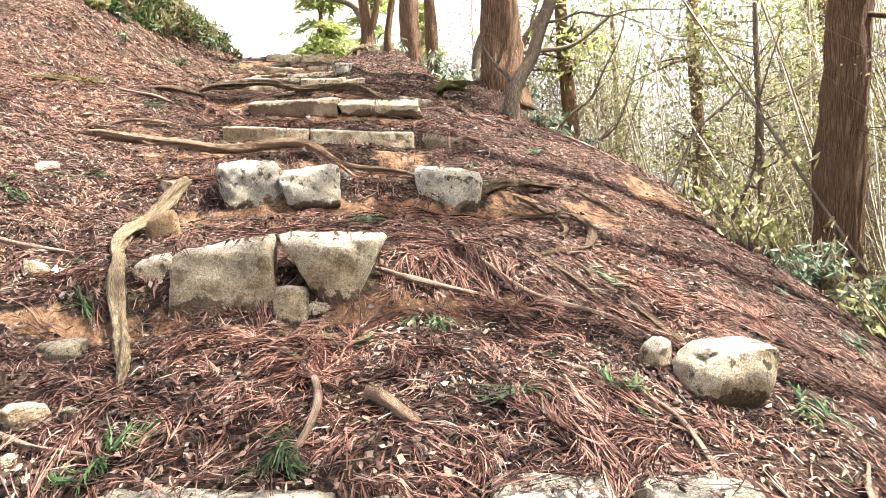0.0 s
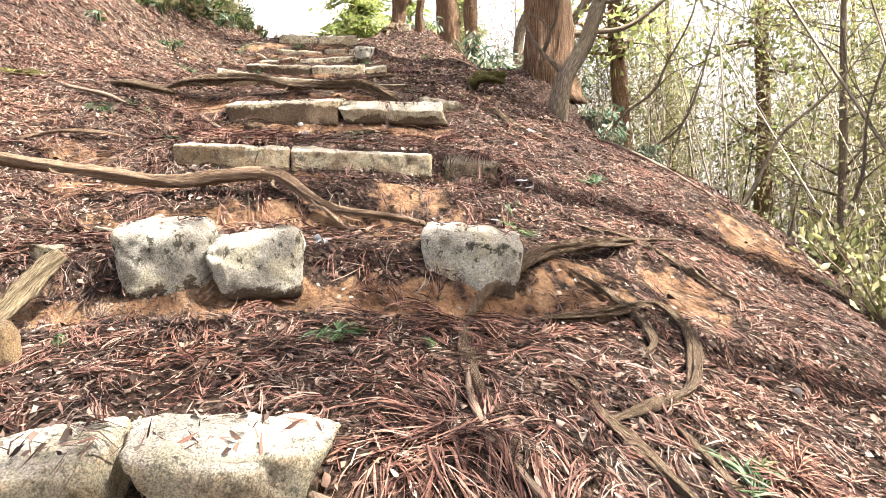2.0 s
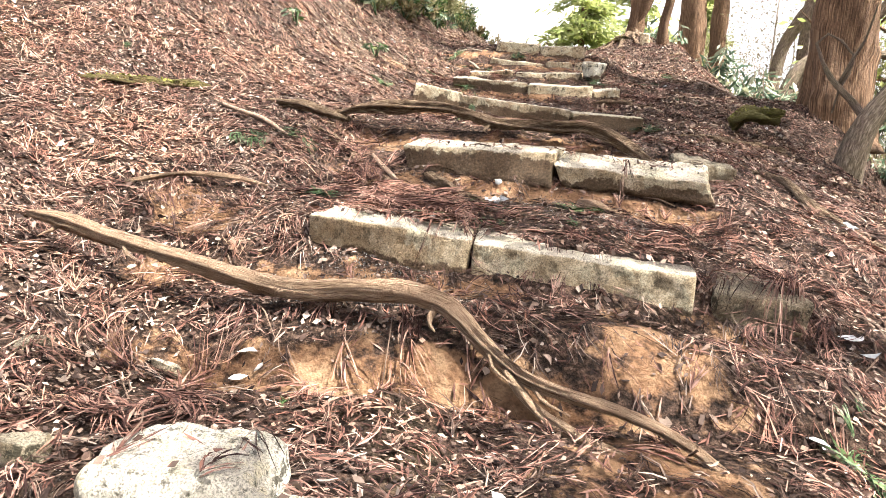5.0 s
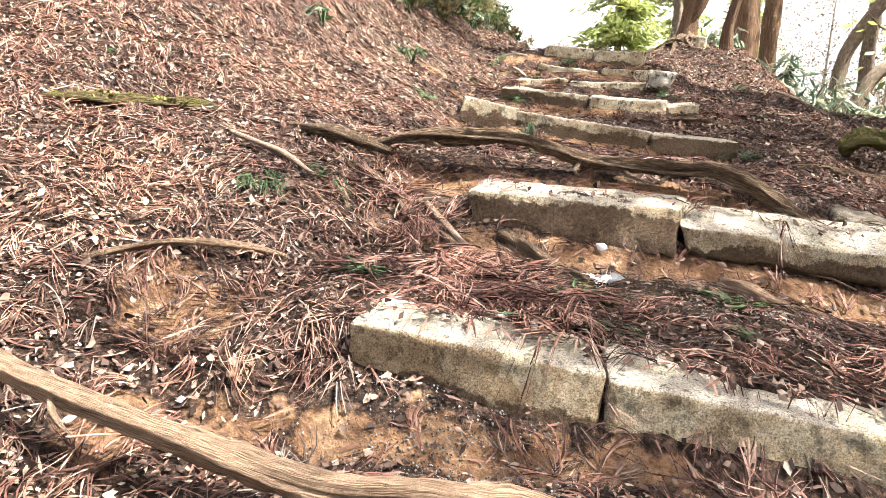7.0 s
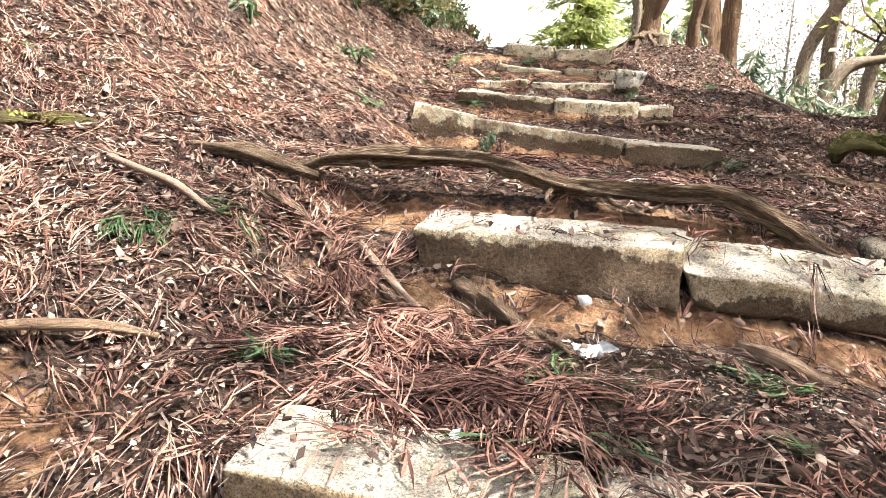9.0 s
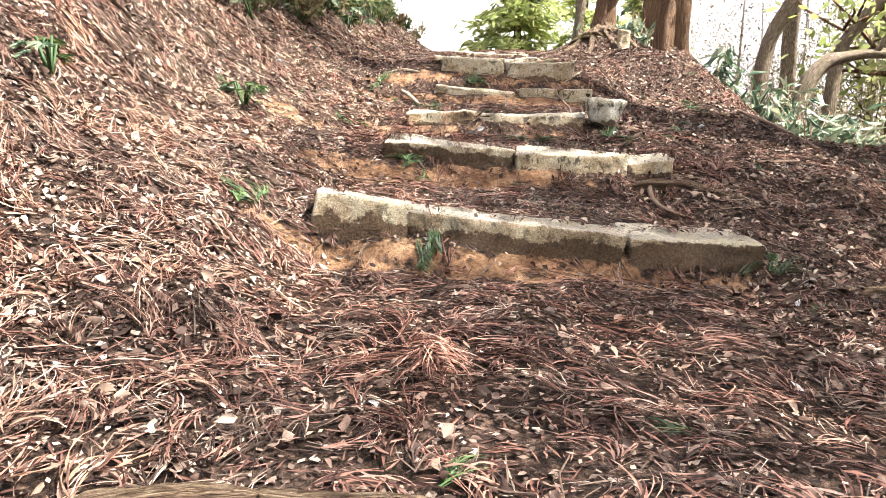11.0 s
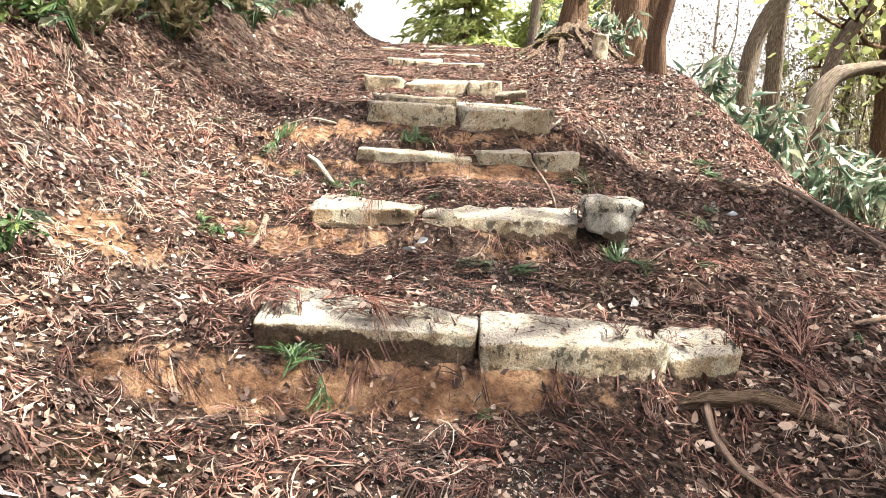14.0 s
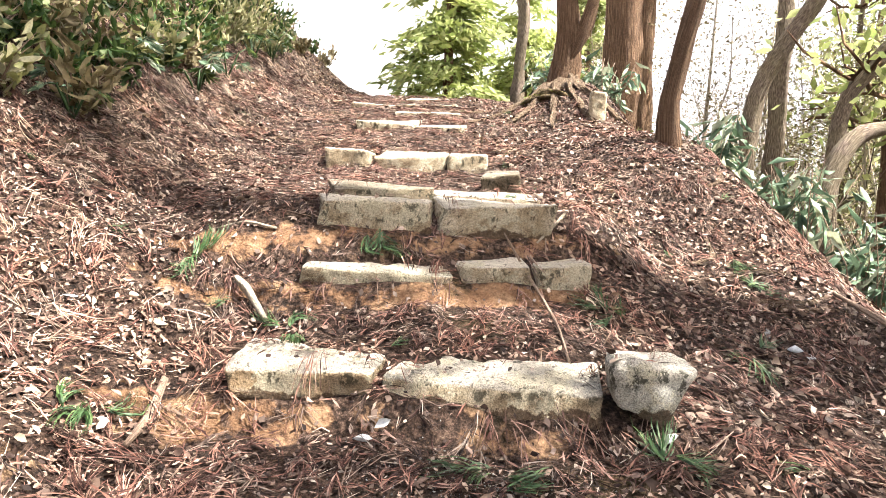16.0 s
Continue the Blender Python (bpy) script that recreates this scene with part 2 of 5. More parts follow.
M_PALELEAF = leaf_material("bleached_leaves", [(0.0, (0.4, 0.4, 0.38)), (1.0, (0.66, 0.68, 0.69))], 0.5)
M_GREEN = leaf_material("evergreen_leaves", [(0.0, (0.02, 0.045, 0.012)), (0.6, (0.06, 0.11, 0.028)), (1.0, (0.16, 0.2, 0.06))], 0.45, 0.3)
M_SPRING = leaf_material("spring_leaves", [(0.0, (0.12, 0.13, 0.05)), (0.5, (0.27, 0.275, 0.12)), (1.0, (0.44, 0.42, 0.26))], 0.55, 0.4)
M_VALLEYLEAF = leaf_material("valley_spring_leaves", [(0.0, (0.15, 0.16, 0.06)), (0.35, (0.31, 0.31, 0.12)), (0.7, (0.45, 0.43, 0.22)), (1.0, (0.6, 0.56, 0.4))], 0.55, 0.5)
M_DRYLEAF = leaf_material("dry_hanging_leaves", [(0.0, (0.10, 0.075, 0.035)), (0.6, (0.22, 0.18, 0.09)), (1.0, (0.36, 0.31, 0.18))], 0.6, 0.3)
M_CONIFER = leaf_material("sunlit_conifer_sprays", [(0.0, (0.22, 0.28, 0.08)), (0.5, (0.40, 0.46, 0.16)), (1.0, (0.56, 0.60, 0.28))], 0.55, 0.5)
M_SASA = leaf_material("bamboo_grass_leaves", [(0.0, (0.05, 0.09, 0.05)), (0.6, (0.16, 0.24, 0.15)), (1.0, (0.5, 0.53, 0.37))], 0.4, 0.2)
M_TWIG = leaf_material("pale_bare_twigs", [(0.0, (0.06, 0.045, 0.035)), (0.3, (0.22, 0.18, 0.14)), (0.7, (0.42, 0.37, 0.29)), (1.0, (0.6, 0.55, 0.46))], 0.8, 0.0, 0.15)
M_MOSS = leaf_material("moss", [(0.0, (0.13, 0.14, 0.025)), (1.0, (0.30, 0.29, 0.07))], 0.9)
M_GRAVEL = leaf_material("grit", [(0.0, (0.03, 0.027, 0.025)), (0.6, (0.12, 0.11, 0.1)), (1.0, (0.42, 0.41, 0.39))], 0.85)


# ---- mesh helpers ----
def mesh_object(name, verts, faces, material, parent=None, label="", smooth=True, uvs=None):
    me = bpy.data.meshes.new(name)
    me.from_pydata([tuple(v) for v in verts] if not isinstance(verts, np.ndarray) else verts.tolist(), [], faces)
    me.materials.append(material)
    if smooth:
        me.polygons.foreach_set("use_smooth", np.ones(len(me.polygons), bool))
    if uvs is not None:
        layer = me.uv_layers.new(name="UVMap")
        idx = np.empty(len(me.loops), np.int32)
        me.loops.foreach_get("vertex_index", idx)
        layer.data.foreach_set("uv", np.asarray(uvs, np.float32)[idx].ravel())
    ob = new(name, me)
    if parent:
        ob.parent = parent
    if label:
        tagged(ob, label)
    return ob


def fast_mesh(name, verts, tris, material, parent=None, soft=False):
    """Large numpy mesh of triangles."""
    me = bpy.data.meshes.new(name)
    me.vertices.add(len(verts))
    me.vertices.foreach_set("co", np.ascontiguousarray(verts, np.float32).ravel())
    me.loops.add(3 * len(tris))
    me.loops.foreach_set("vertex_index", np.ascontiguousarray(tris, np.int32).ravel())
    me.polygons.add(len(tris))
    me.polygons.foreach_set("loop_start", np.arange(0, 3 * len(tris), 3, dtype=np.int32))
    me.update(calc_edges=True)
    me.validate()
    if soft:
        me.polygons.foreach_set("use_smooth", np.ones(len(me.polygons), bool))
    me.materials.append(material)
    ob = new(name, me)
    if parent:
        ob.parent = parent
    return ob


def spline(points, step=0.05):
    """Catmull-Rom through (x, y, z, radius) rows."""
    p = np.array(points, float)
    p = np.vstack([2 * p[0] - p[1], p, 2 * p[-1] - p[-2]])
    out = []
    for i in range(1, len(p) - 2):
        n = max(1, int(np.linalg.norm(p[i + 1, :3] - p[i, :3]) / step))
        for s in np.arange(n) / n:
            out.append(0.5 * (2 * p[i] + (p[i + 1] - p[i - 1]) * s + (2 * p[i - 1] - 5 * p[i] + 4 * p[i + 1] - p[i + 2]) * s * s
                              + (3 * p[i] - p[i - 1] - 3 * p[i + 1] + p[i + 2]) * s ** 3))
    out.append(p[-2])
    return np.array(out)


def tube_data(points, step=0.06, sides=10, rough=0.12, seed=0, flat=1.0, flare=0.0):
    """Verts, faces and uvs of a knobbly tapering tube along (x, y, z, radius) rows."""
    q = spline(points, step)
    c, r = q[:, :3], np.maximum(q[:, 3], 0.002)
    tang = np.gradient(c, axis=0)
    tang /= np.linalg.norm(tang, axis=1)[:, None] + 1e-9
    ref = np.array([0.0, 0.0, 1.0]) if abs(tang[:, 2]).mean() < 0.75 else np.array([0.0, 1.0, 0.0])
    s1 = np.cross(tang, ref)
    s1 /= np.linalg.norm(s1, axis=1)[:, None] + 1e-9
    s2 = np.cross(s1, tang)
    along = np.r_[0, np.cumsum(np.linalg.norm(np.diff(c, axis=0), axis=1))]
    g = np.random.default_rng(seed)
    ang = np.linspace(0, 2 * np.pi, sides, endpoint=False)
    k = np.ones((len(c), sides))
    for _ in range(5):
        m, w, ph, tw = g.integers(1, 6), g.uniform(1, 9), g.uniform(0, 6.3), g.uniform(-2, 2)
        k += rough * 0.5 * np.sin(m * ang[None] + w * along[:, None] / max(0.3, along[-1] * 0.35) + ph + tw * np.sin(along[:, None] * 3))
    if sides >= 16:
        # bark ridges that wander along the wood, knots and small dents
        for _ in range(4):
            m, w, ph, tw = g.integers(5, 9), g.uniform(-5, 5), g.uniform(0, 6.3), g.uniform(0.5, 1.5)
            k += rough * 0.22 * np.sin(m * ang[None] + tw * np.sin(along[:, None] * w + ph) + ph)
        for _ in range(int(along[-1] * 5) + 1):
            at, side = g.uniform(0, along[-1]), g.uniform(0, 6.3)
            k += g.uniform(-0.3, 0.55) * rough * 1.6 * np.exp(-((along[:, None] - at) / g.uniform(0.02, 0.05)) ** 2) * np.clip(np.cos(ang[None] - side), 0, 1)
        k += rough * 0.14 * g.normal(size=k.shape)
    if flare:
        k *= 1 + flare * np.exp(-along[:, None] / 0.22) * (1 + 0.45 * np.sin(5 * ang[None] + 1.0))
    v = c[:, None] + (s1[:, None] * np.cos(ang)[None, :, None] + flat * s2[:, None] * np.sin(ang)[None, :, None]) * (r[:, None] * k)[..., None]
    n = len(c)
    i, j = np.meshgrid(np.arange(n - 1), np.arange(sides), indexing="ij")
    jn = (j + 1) % sides
    f = np.stack([i * sides + j, i * sides + jn, (i + 1) * sides + jn, (i + 1) * sides + j], -1).reshape(-1, 4).tolist()
    f.append(list(range(sides))[::-1])
    f.append([(n - 1) * sides + t for t in range(sides)])
    uv = np.stack([np.broadcast_to(np.abs(ang / np.pi - 1)[None], (n, sides)), np.broadcast_to(along[:, None], (n, sides))], -1).reshape(-1, 2)
    return v.reshape(-1, 3), f, uv


def tube(name, points, material, parent=None, label="", **kw):
    v, f, uv = tube_data(points, **kw)
    return mesh_object(name, v, f, material, parent, label, uvs=uv)


def tubes(name, many, material, parent=None, **kw):
    """Several tubes in one mesh, for the twigs of one crown."""
    vs, fs, us, n = [], [], [], 0
    for k, pts in enumerate(many):
        v, f, uv = tube_data(pts, seed=k, **kw)
        vs.append(v)
        us.append(uv)
        fs += [[x + n for x in q] for q in f]
        n += len(v)
    return tagged(mesh_object(name, np.concatenate(vs), fs, material, parent, uvs=np.concatenate(us)), kind="stuff")


def leaves_data(centres, axes, length, width, g, droop=0.25):
    """Folded pointed leaves: centre, main direction, sizes. Eight vertices, ten triangles each."""
    n = len(centres)
    axes = axes / (np.linalg.norm(axes, axis=1)[:, None] + 1e-9)
    side = np.cross(axes, g.normal(size=(n, 3)))
    side /= np.linalg.norm(side, axis=1)[:, None] + 1e-9
    up = np.cross(side, axes)
    L, W = np.broadcast_to(length, n)[:, None], np.broadcast_to(width, n)[:, None]
    fold = g.uniform(0.05, 0.5, (n, 1)) * W
    bend = g.uniform(-droop, droop, (n, 1)) * L
    pts = [centres - axes * L * 0.5,
           centres - axes * L * 0.15 + side * W * 0.45 + up * fold, centres - axes * L * 0.12, centres - axes * L * 0.15 - side * W * 0.45 + up * fold,
           centres + axes * L * 0.2 + side * W * 0.38 + up * (fold + bend * 0.4), centres + axes * L * 0.2 + up * bend * 0.4, centres + axes * L * 0.2 - side * W * 0.38 + up * (fold + bend * 0.4),
           centres + axes * L * 0.5 + up * bend]
    v = np.stack(pts, 1) + g.normal(size=(n, 8, 3)) * (0.045 * L)[:, None]
    t = np.array([(0, 2, 1), (0, 3, 2), (1, 2, 5), (1, 5, 4), (2, 3, 6), (2, 6, 5), (4, 5, 7), (5, 6, 7)])
    f = (np.arange(n)[:, None, None] * 8 + t[None]).reshape(-1, 3)
    return v.reshape(-1, 3), f


# ---- the lie of the land ----
AXIS_Y = [-6, 2.5, 4, 5.15, 6.2, 8.35, 9.3, 10.3, 11.2, 12.5, 14, 18, 30]
AXIS_X = [0.1, -0.2, -0.35, -0.8, -1.1, -1.95, -2.4, -2.75, -2.95, -3.4, -4.0, -5.0, -7]
SKEW_Y = [2, 3, 4, 5.2, 6.2, 8.4, 9.4, 10.3, 11, 11.5, 12.8, 15]
SKEW = [0.1, 0.3, 0.40, 0.31, 0.2, 0.43, 0.26, 0.13, 0.42, 0.40, 0.15, 0.1]
# one row a step: where its front stands, its foot and its top
STEPS = [(1.38, 0.44, 0.5, 0.60), (2.52, 0.89, 0.96, 1.12), (3.80, 1.37, 1.45, 1.59), (4.70, 1.68, 1.80, 1.91), (5.16, 1.91, 1.98, 2.12), (6.17, 2.34, 2.43, 2.55), (6.50, 2.58, 2.70, 2.79),
         (8.37, 3.05, 3.15, 3.25), (9.37, 3.44, 3.55, 3.63), (10.33, 3.79, 3.90, 3.96), (11.06, 4.13, 4.20, 4.27), (11.38, 4.37, 4.43, 4.54), (12.77, 4.74, 4.79, 4.87), (14.04, 5.10, 5.15, 5.22),
         (15.04, 5.35, 5.39, 5.44), (16.02, 5.57, 5.6, 5.65), (17.0, 5.78, 5.81, 5.86)]
PROF_Y = [-60, -6, -2, 0] + [v for s in STEPS for v in (s[0] - 0.10, s[0] - 0.012, s[0] + 0.14)] + [18.5, 21, 30, 60, 400]
PROF_Z = [-16, -1.9, -0.8, -0.12] + [v for s in STEPS for v in s[1:]] + [6.05, 6.15, 5.0, 0, -20]
EVEN_Y = [-60, -6, -2, 0] + [s[0] for s in STEPS[:3]] + [s[0] for s in STEPS[4::2]] + [18.5, 21, 30, 60, 400]
EVEN_Z = [-16, -1.9, -0.8, -0.12] + [s[2] for s in STEPS[:3]] + [s[2] for s in STEPS[4::2]] + [6.05, 6.15, 5.0, 0, -20]
WAVES = [(g[0], g[1], g[2]) for g in np.random.default_rng(3).normal(size=(24, 3)) * np.array([1, 1, 3])]


def smooth(lo, hi, x):
    t = np.clip((x - lo) / (hi - lo), 0, 1)
    return t * t * (3 - 2 * t)


def waves(x, y, scale):
    z = 0
    for a, b, c in WAVES:
        z = z + np.sin(x * a * scale + y * b * scale + c + 0.7 * np.sin(y * scale * a + c))
    return z / math.sqrt(len(WAVES))


def across(x, y):
    xc = np.interp(y, AXIS_Y, AXIS_X)
    v = y - np.interp(y, SKEW_Y, SKEW) * np.clip(x - xc, -1.6, 1.6)
    return x - np.interp(v, AXIS_Y, AXIS_X), v


def land(x, y):
    """Height of the ground."""
    x, y = np.asarray(x, float), np.asarray(y, float)
    u, v = across(x, y)
    w = smooth(0.75, 1.25, np.abs(u))
    z = (1 - w) * np.interp(v, PROF_Y, PROF_Z) + w * np.interp(v, EVEN_Y, EVEN_Z)
    k = 0.115 - 0.055 * smooth(7.5, 10.5, v) - 0.03 * smooth(12, 14, v)
    r = np.maximum(u - 0.2, 0)
    r0 = 2.85 - 0.9 * smooth(8, 11, v)
    low = np.where(r < r0, k * r * r, k * r0 ** 2 + (r - r0) * 0.75)
    z = z - np.minimum(low, 9 + 0.06 * np.maximum(r - 12, 0))
    l = np.maximum(-u - 0.75, 0)
    high = np.where(l < 1.0, 0.12 * l + 0.26 * l * l, 0.38 + (l - 1.0) * 0.85)
    high = high * (0.62 + 0.5 * smooth(6.0, 9.0, v))
    z = z + np.minimum(high, 2.6 + 0.12 * np.maximum(l - 3.6, 0))
    near = 1 / (1 + (np.maximum(np.abs(u) - 8, 0) / 10) ** 2)
    return z + (0.022 * waves(x, y, 2.3) + 0.012 * waves(x, y, 7.0)) * near + 0.10 * waves(x, y, 0.5) * smooth(1.8, 5, np.abs(u)) \
        + 0.035 * waves(x, y, 3.4) * smooth(1.3, 2.0, -u) * near + 0.42 * np.exp(-((x + 2.55) ** 2 + 0.6 * (y - 15.6) ** 2) / 0.32) \
        + 0.72 * np.exp(-((x - 0.5) ** 2 + (y - 11.55) ** 2) / 0.62) \
        + 0.28 * np.exp(-((x + 1.6) ** 2 + 0.7 * (y - 13.5) ** 2) / 0.8)


STONE_TOPS = []


def surface(x, y):
    """Height of the ground or of the stone that covers it."""
    z = land(x, y)
    for cx, cy, dx, dy, w, d, top, tilt, slope in STONE_TOPS:
        a, b = (x - cx) * dx + (y - cy) * dy, (y - cy) * dx - (x - cx) * dy
        z = np.where((np.abs(a) < w) & (np.abs(b) < d), np.maximum(z, top + tilt * a + slope * (b + 0.3 * d)), z)
    return z


def bareness(x, y):
    """Where the clay shows: below the step fronts and in patches."""
    u, v = across(x, y)
    b = np.zeros_like(np.asarray(x, float))
    for s in STEPS[1:12]:
        b = np.maximum(b, np.exp(-((v - s[0] + 0.07) / 0.095) ** 2) * (1 - smooth(0.85, 1.35, np.abs(u + 0.1))))
    b = b * (0.68 + 0.42 * waves(x, y, 1.9))
    for px, py, pr in ((0.05, 4.5, 0.36), (-0.15, 5.0, 0.28), (-2.15, 4.93, 0.24), (-1.9, 4.5, 0.14), (1.25, 4.6, 0.28), (-3.9, 9.5, 0.28), (0.75, 4.3, 0.3), (1.9, 6.0, 0.3)):
        b = np.maximum(b, 1.25 * np.exp(-(((x - px) ** 2 + (y - py) ** 2) / pr ** 2) ** 1.5) * (0.8 + 0.25 * waves(x, y, 3)))
    return np.clip(b, 0, 1)


def on_land(x, y, lift=0.0):
    return (x, y, float(land(x, y)) + lift)


def spread(start, stop, step, reach, growth=1.22):
    mid = np.arange(start, stop + step / 2, step)
    out, d = [], step
    while sum(out) < reach:
        d *= growth
        out.append(d)
    c = np.cumsum(out)
    return np.r_[(start - c)[::-1], mid, stop + c]


def build_ground():
    xs, ys = spread(-5.5, 3.6, 0.06, 300), spread(0.2, 17.5, 0.05, 300)
    X, Y = np.meshgrid(xs, ys)
    Z = land(X, Y)
    v = np.stack([X, Y, Z], -1).reshape(-1, 3)
    nx = len(xs)
    i, j = np.meshgrid(np.arange(len(ys) - 1), np.arange(nx - 1), indexing="ij")
    a = (i * nx + j).ravel()
    tris = np.concatenate([np.stack([a, a + 1, a + nx + 1], 1), np.stack([a, a + nx + 1, a + nx], 1)])
    ob = fast_mesh("ground", v, tris, M_GROUND)
    ob.data.polygons.foreach_set("use_smooth", np.ones(len(tris), bool))
    at = ob.data.attributes.new("bare", "FLOAT", "POINT")
    at.data.foreach_set("value", bareness(X, Y).ravel().astype(np.float32))
    tagged(ob, "steep forest floor of orange clay under brown needle litter", "ground", kind="structure")


build_ground()


# ---- step stones ----
def stone_mesh(width, depth, height, edge, rough, seed, taper=0.0, wonk=0.03, facets=7, cut=(0.84, 0.97), slope=0.0):
    """A hewn block: crisp faces, corners split off by a few flat breaks, chipped edges and a grainy skin."""
    g = np.random.default_rng(seed)
    size = (width, depth, height)
    half = Vector(size) / 2
    cells = [max(9, min(46, int(t / 0.019))) for t in size]
    corner = {(i, j, k): Vector(g.normal(size=3) * wonk) for i in (-1, 1) for j in (-1, 1) for k in (-1, 1)}
    edge = min(edge * (0.6 if edge < 0.3 else 1.0), min(half) * 0.95)
    off = Vector(g.uniform(-50, 50, 3))
    breaks = []
    for _ in range(facets):
        n = Vector((g.choice((-1, 1)) * g.uniform(0.25, 1) / half[0], g.choice((-1, 1)) * g.uniform(0.25, 1) / half[1], g.choice((-0.3, 1, 1)) * g.uniform(0.25, 1) / half[2])).normalized()
        breaks.append((n, sum(abs(n[i]) * half[i] for i in range(3)) * g.uniform(*cut)))
    at, verts, faces = {}, [], []

    def point(key):
        if key in at:
            return at[key]
        t = [2 * key[i] / cells[i] - 1 for i in range(3)]
        c = Vector([math.copysign(abs(q) ** 0.8, q) for q in t])
        p = Vector([c[i] * half[i] for i in range(3)])
        core = Vector([max(-(half[i] - edge), min(half[i] - edge, p[i])) for i in range(3)])
        out = p - core
        if out.length > 1e-6:
            p = core + out.normalized() * edge
        for n, d in breaks:
            over = p.dot(n) - d
            if over > 0:
                p -= n * over
        for (i, j, k), d in corner.items():
            p += d * ((1 + i * c.x) / 2) * ((1 + j * c.y) / 2) * ((1 + k * c.z) / 2)
        p.x *= 1 - taper * (1 - c.z) / 2
        p.z += slope * (p.y + 0.15 * depth) * (1 + c.z) / 2
        n = Vector([c[i] ** 5 / half[i] + 1e-4 * c[i] for i in range(3)]).normalized()
        q = p + off
        rim = sorted(half[i] - abs(p[i]) for i in range(3))[1]
        chip = max(0.0, noise.noise(q * 7) + 0.35 * noise.noise(q * 19) - 0.02) * max(0.0, 1 - rim / 0.035) * 1.6
        p += n * rough * (noise.noise(q * 4.5) * 0.7 + noise.noise(q * 13) * 0.5 + noise.noise(q * 33) * 0.34 + noise.noise(q * 75) * 0.2 - chip)
        at[key] = len(verts)
        verts.append((p.x, p.y, p.z + height / 2))
        return at[key]

    for a in range(3):
        b, c = (a + 1) % 3, (a + 2) % 3
        for end in (0, cells[a]):
            for i in range(cells[b]):
                for j in range(cells[c]):
                    quad = []
                    for di, dj in ((0, 0), (1, 0), (1, 1), (0, 1)):
                        key = [0, 0, 0]
                        key[a], key[b], key[c] = end, i + di, j + dj
                        quad.append(point(tuple(key)))
                    faces.append(quad if end else quad[::-1])
    me = bpy.data.meshes.new("stone")
    me.from_pydata(verts, [], faces)
    me.polygons.foreach_set("use_smooth", np.ones(len(me.polygons), bool))
    return me


def stone(name, left, right, foot, depth, material, label, edge=0.025, rough=0.014, taper=0.0, wonk=0.018, slope=None, group="stones of the forest stairway"):
    """A block whose upper front edge runs from left to right, sunk to foot."""
    l, r = Vector(left), Vector(right)
    d = r - l
    inward = Vector((-d.y, d.x, 0)).normalized()
    top = (l.z + r.z) / 2
    slope = (0.2 if edge > 0.034 else 0.1) if slope is None else slope
    low = foot - 0.03
    me = stone_mesh(math.hypot(d.x, d.y) * 0.99, depth, top - low, edge, rough, int(abs(l.x * 977 + l.y * 131) * 10), taper, wonk, *((9, (0.80, 0.95)) if edge > 0.034 else (6, (0.93, 0.99))), slope)
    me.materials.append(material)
    ob = new(name, me)
    mid = (l + r) / 2 + inward * depth / 2
    tilt = math.atan2(l.z - r.z, math.hypot(d.x, d.y))
    e = d.xy.normalized()
    STONE_TOPS.append((mid.x, mid.y, e.x, e.y, math.hypot(d.x, d.y) / 2 - 0.02, depth / 2 - 0.02, top + 0.004, (r.z - l.z) / math.hypot(d.x, d.y), slope))
    ob.matrix_basis = Matrix.Translation((mid.x, mid.y, low)) @ Matrix.Rotation(math.atan2(d.y, d.x), 4, "Z") @ Matrix.Rotation(tilt, 4, "Y")
    return tagged(ob, label, "stone", group)


CUT = "roughly squared granite step stone, lichen-spotted, set in orange clay"
ROUGH = "rough grey granite boulder bedded in the clay as a step"
STAIN = "long granite step block with clay-stained front and dark drips"
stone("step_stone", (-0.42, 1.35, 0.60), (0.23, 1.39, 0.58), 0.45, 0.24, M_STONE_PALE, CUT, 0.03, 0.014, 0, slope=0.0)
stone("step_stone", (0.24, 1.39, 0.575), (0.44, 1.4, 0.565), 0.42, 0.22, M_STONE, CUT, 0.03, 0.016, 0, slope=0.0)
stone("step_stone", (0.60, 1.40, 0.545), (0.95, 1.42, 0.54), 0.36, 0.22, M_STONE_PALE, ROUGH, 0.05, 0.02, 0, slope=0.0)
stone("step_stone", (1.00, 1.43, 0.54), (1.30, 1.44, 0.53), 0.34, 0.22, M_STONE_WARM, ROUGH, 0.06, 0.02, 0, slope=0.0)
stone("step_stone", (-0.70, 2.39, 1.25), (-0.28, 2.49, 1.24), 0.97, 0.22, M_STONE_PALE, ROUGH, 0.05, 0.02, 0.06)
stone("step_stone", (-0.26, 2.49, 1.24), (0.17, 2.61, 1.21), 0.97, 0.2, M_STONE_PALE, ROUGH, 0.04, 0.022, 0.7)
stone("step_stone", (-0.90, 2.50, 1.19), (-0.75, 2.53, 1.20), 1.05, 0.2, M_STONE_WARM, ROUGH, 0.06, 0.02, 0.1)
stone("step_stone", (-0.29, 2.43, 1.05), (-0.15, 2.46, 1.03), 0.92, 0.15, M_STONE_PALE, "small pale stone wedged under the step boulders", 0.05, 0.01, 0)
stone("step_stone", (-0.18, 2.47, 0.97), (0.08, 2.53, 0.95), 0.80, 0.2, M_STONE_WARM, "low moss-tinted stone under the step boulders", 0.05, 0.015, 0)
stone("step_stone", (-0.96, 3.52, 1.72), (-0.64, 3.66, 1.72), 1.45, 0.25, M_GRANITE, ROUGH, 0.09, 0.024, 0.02)
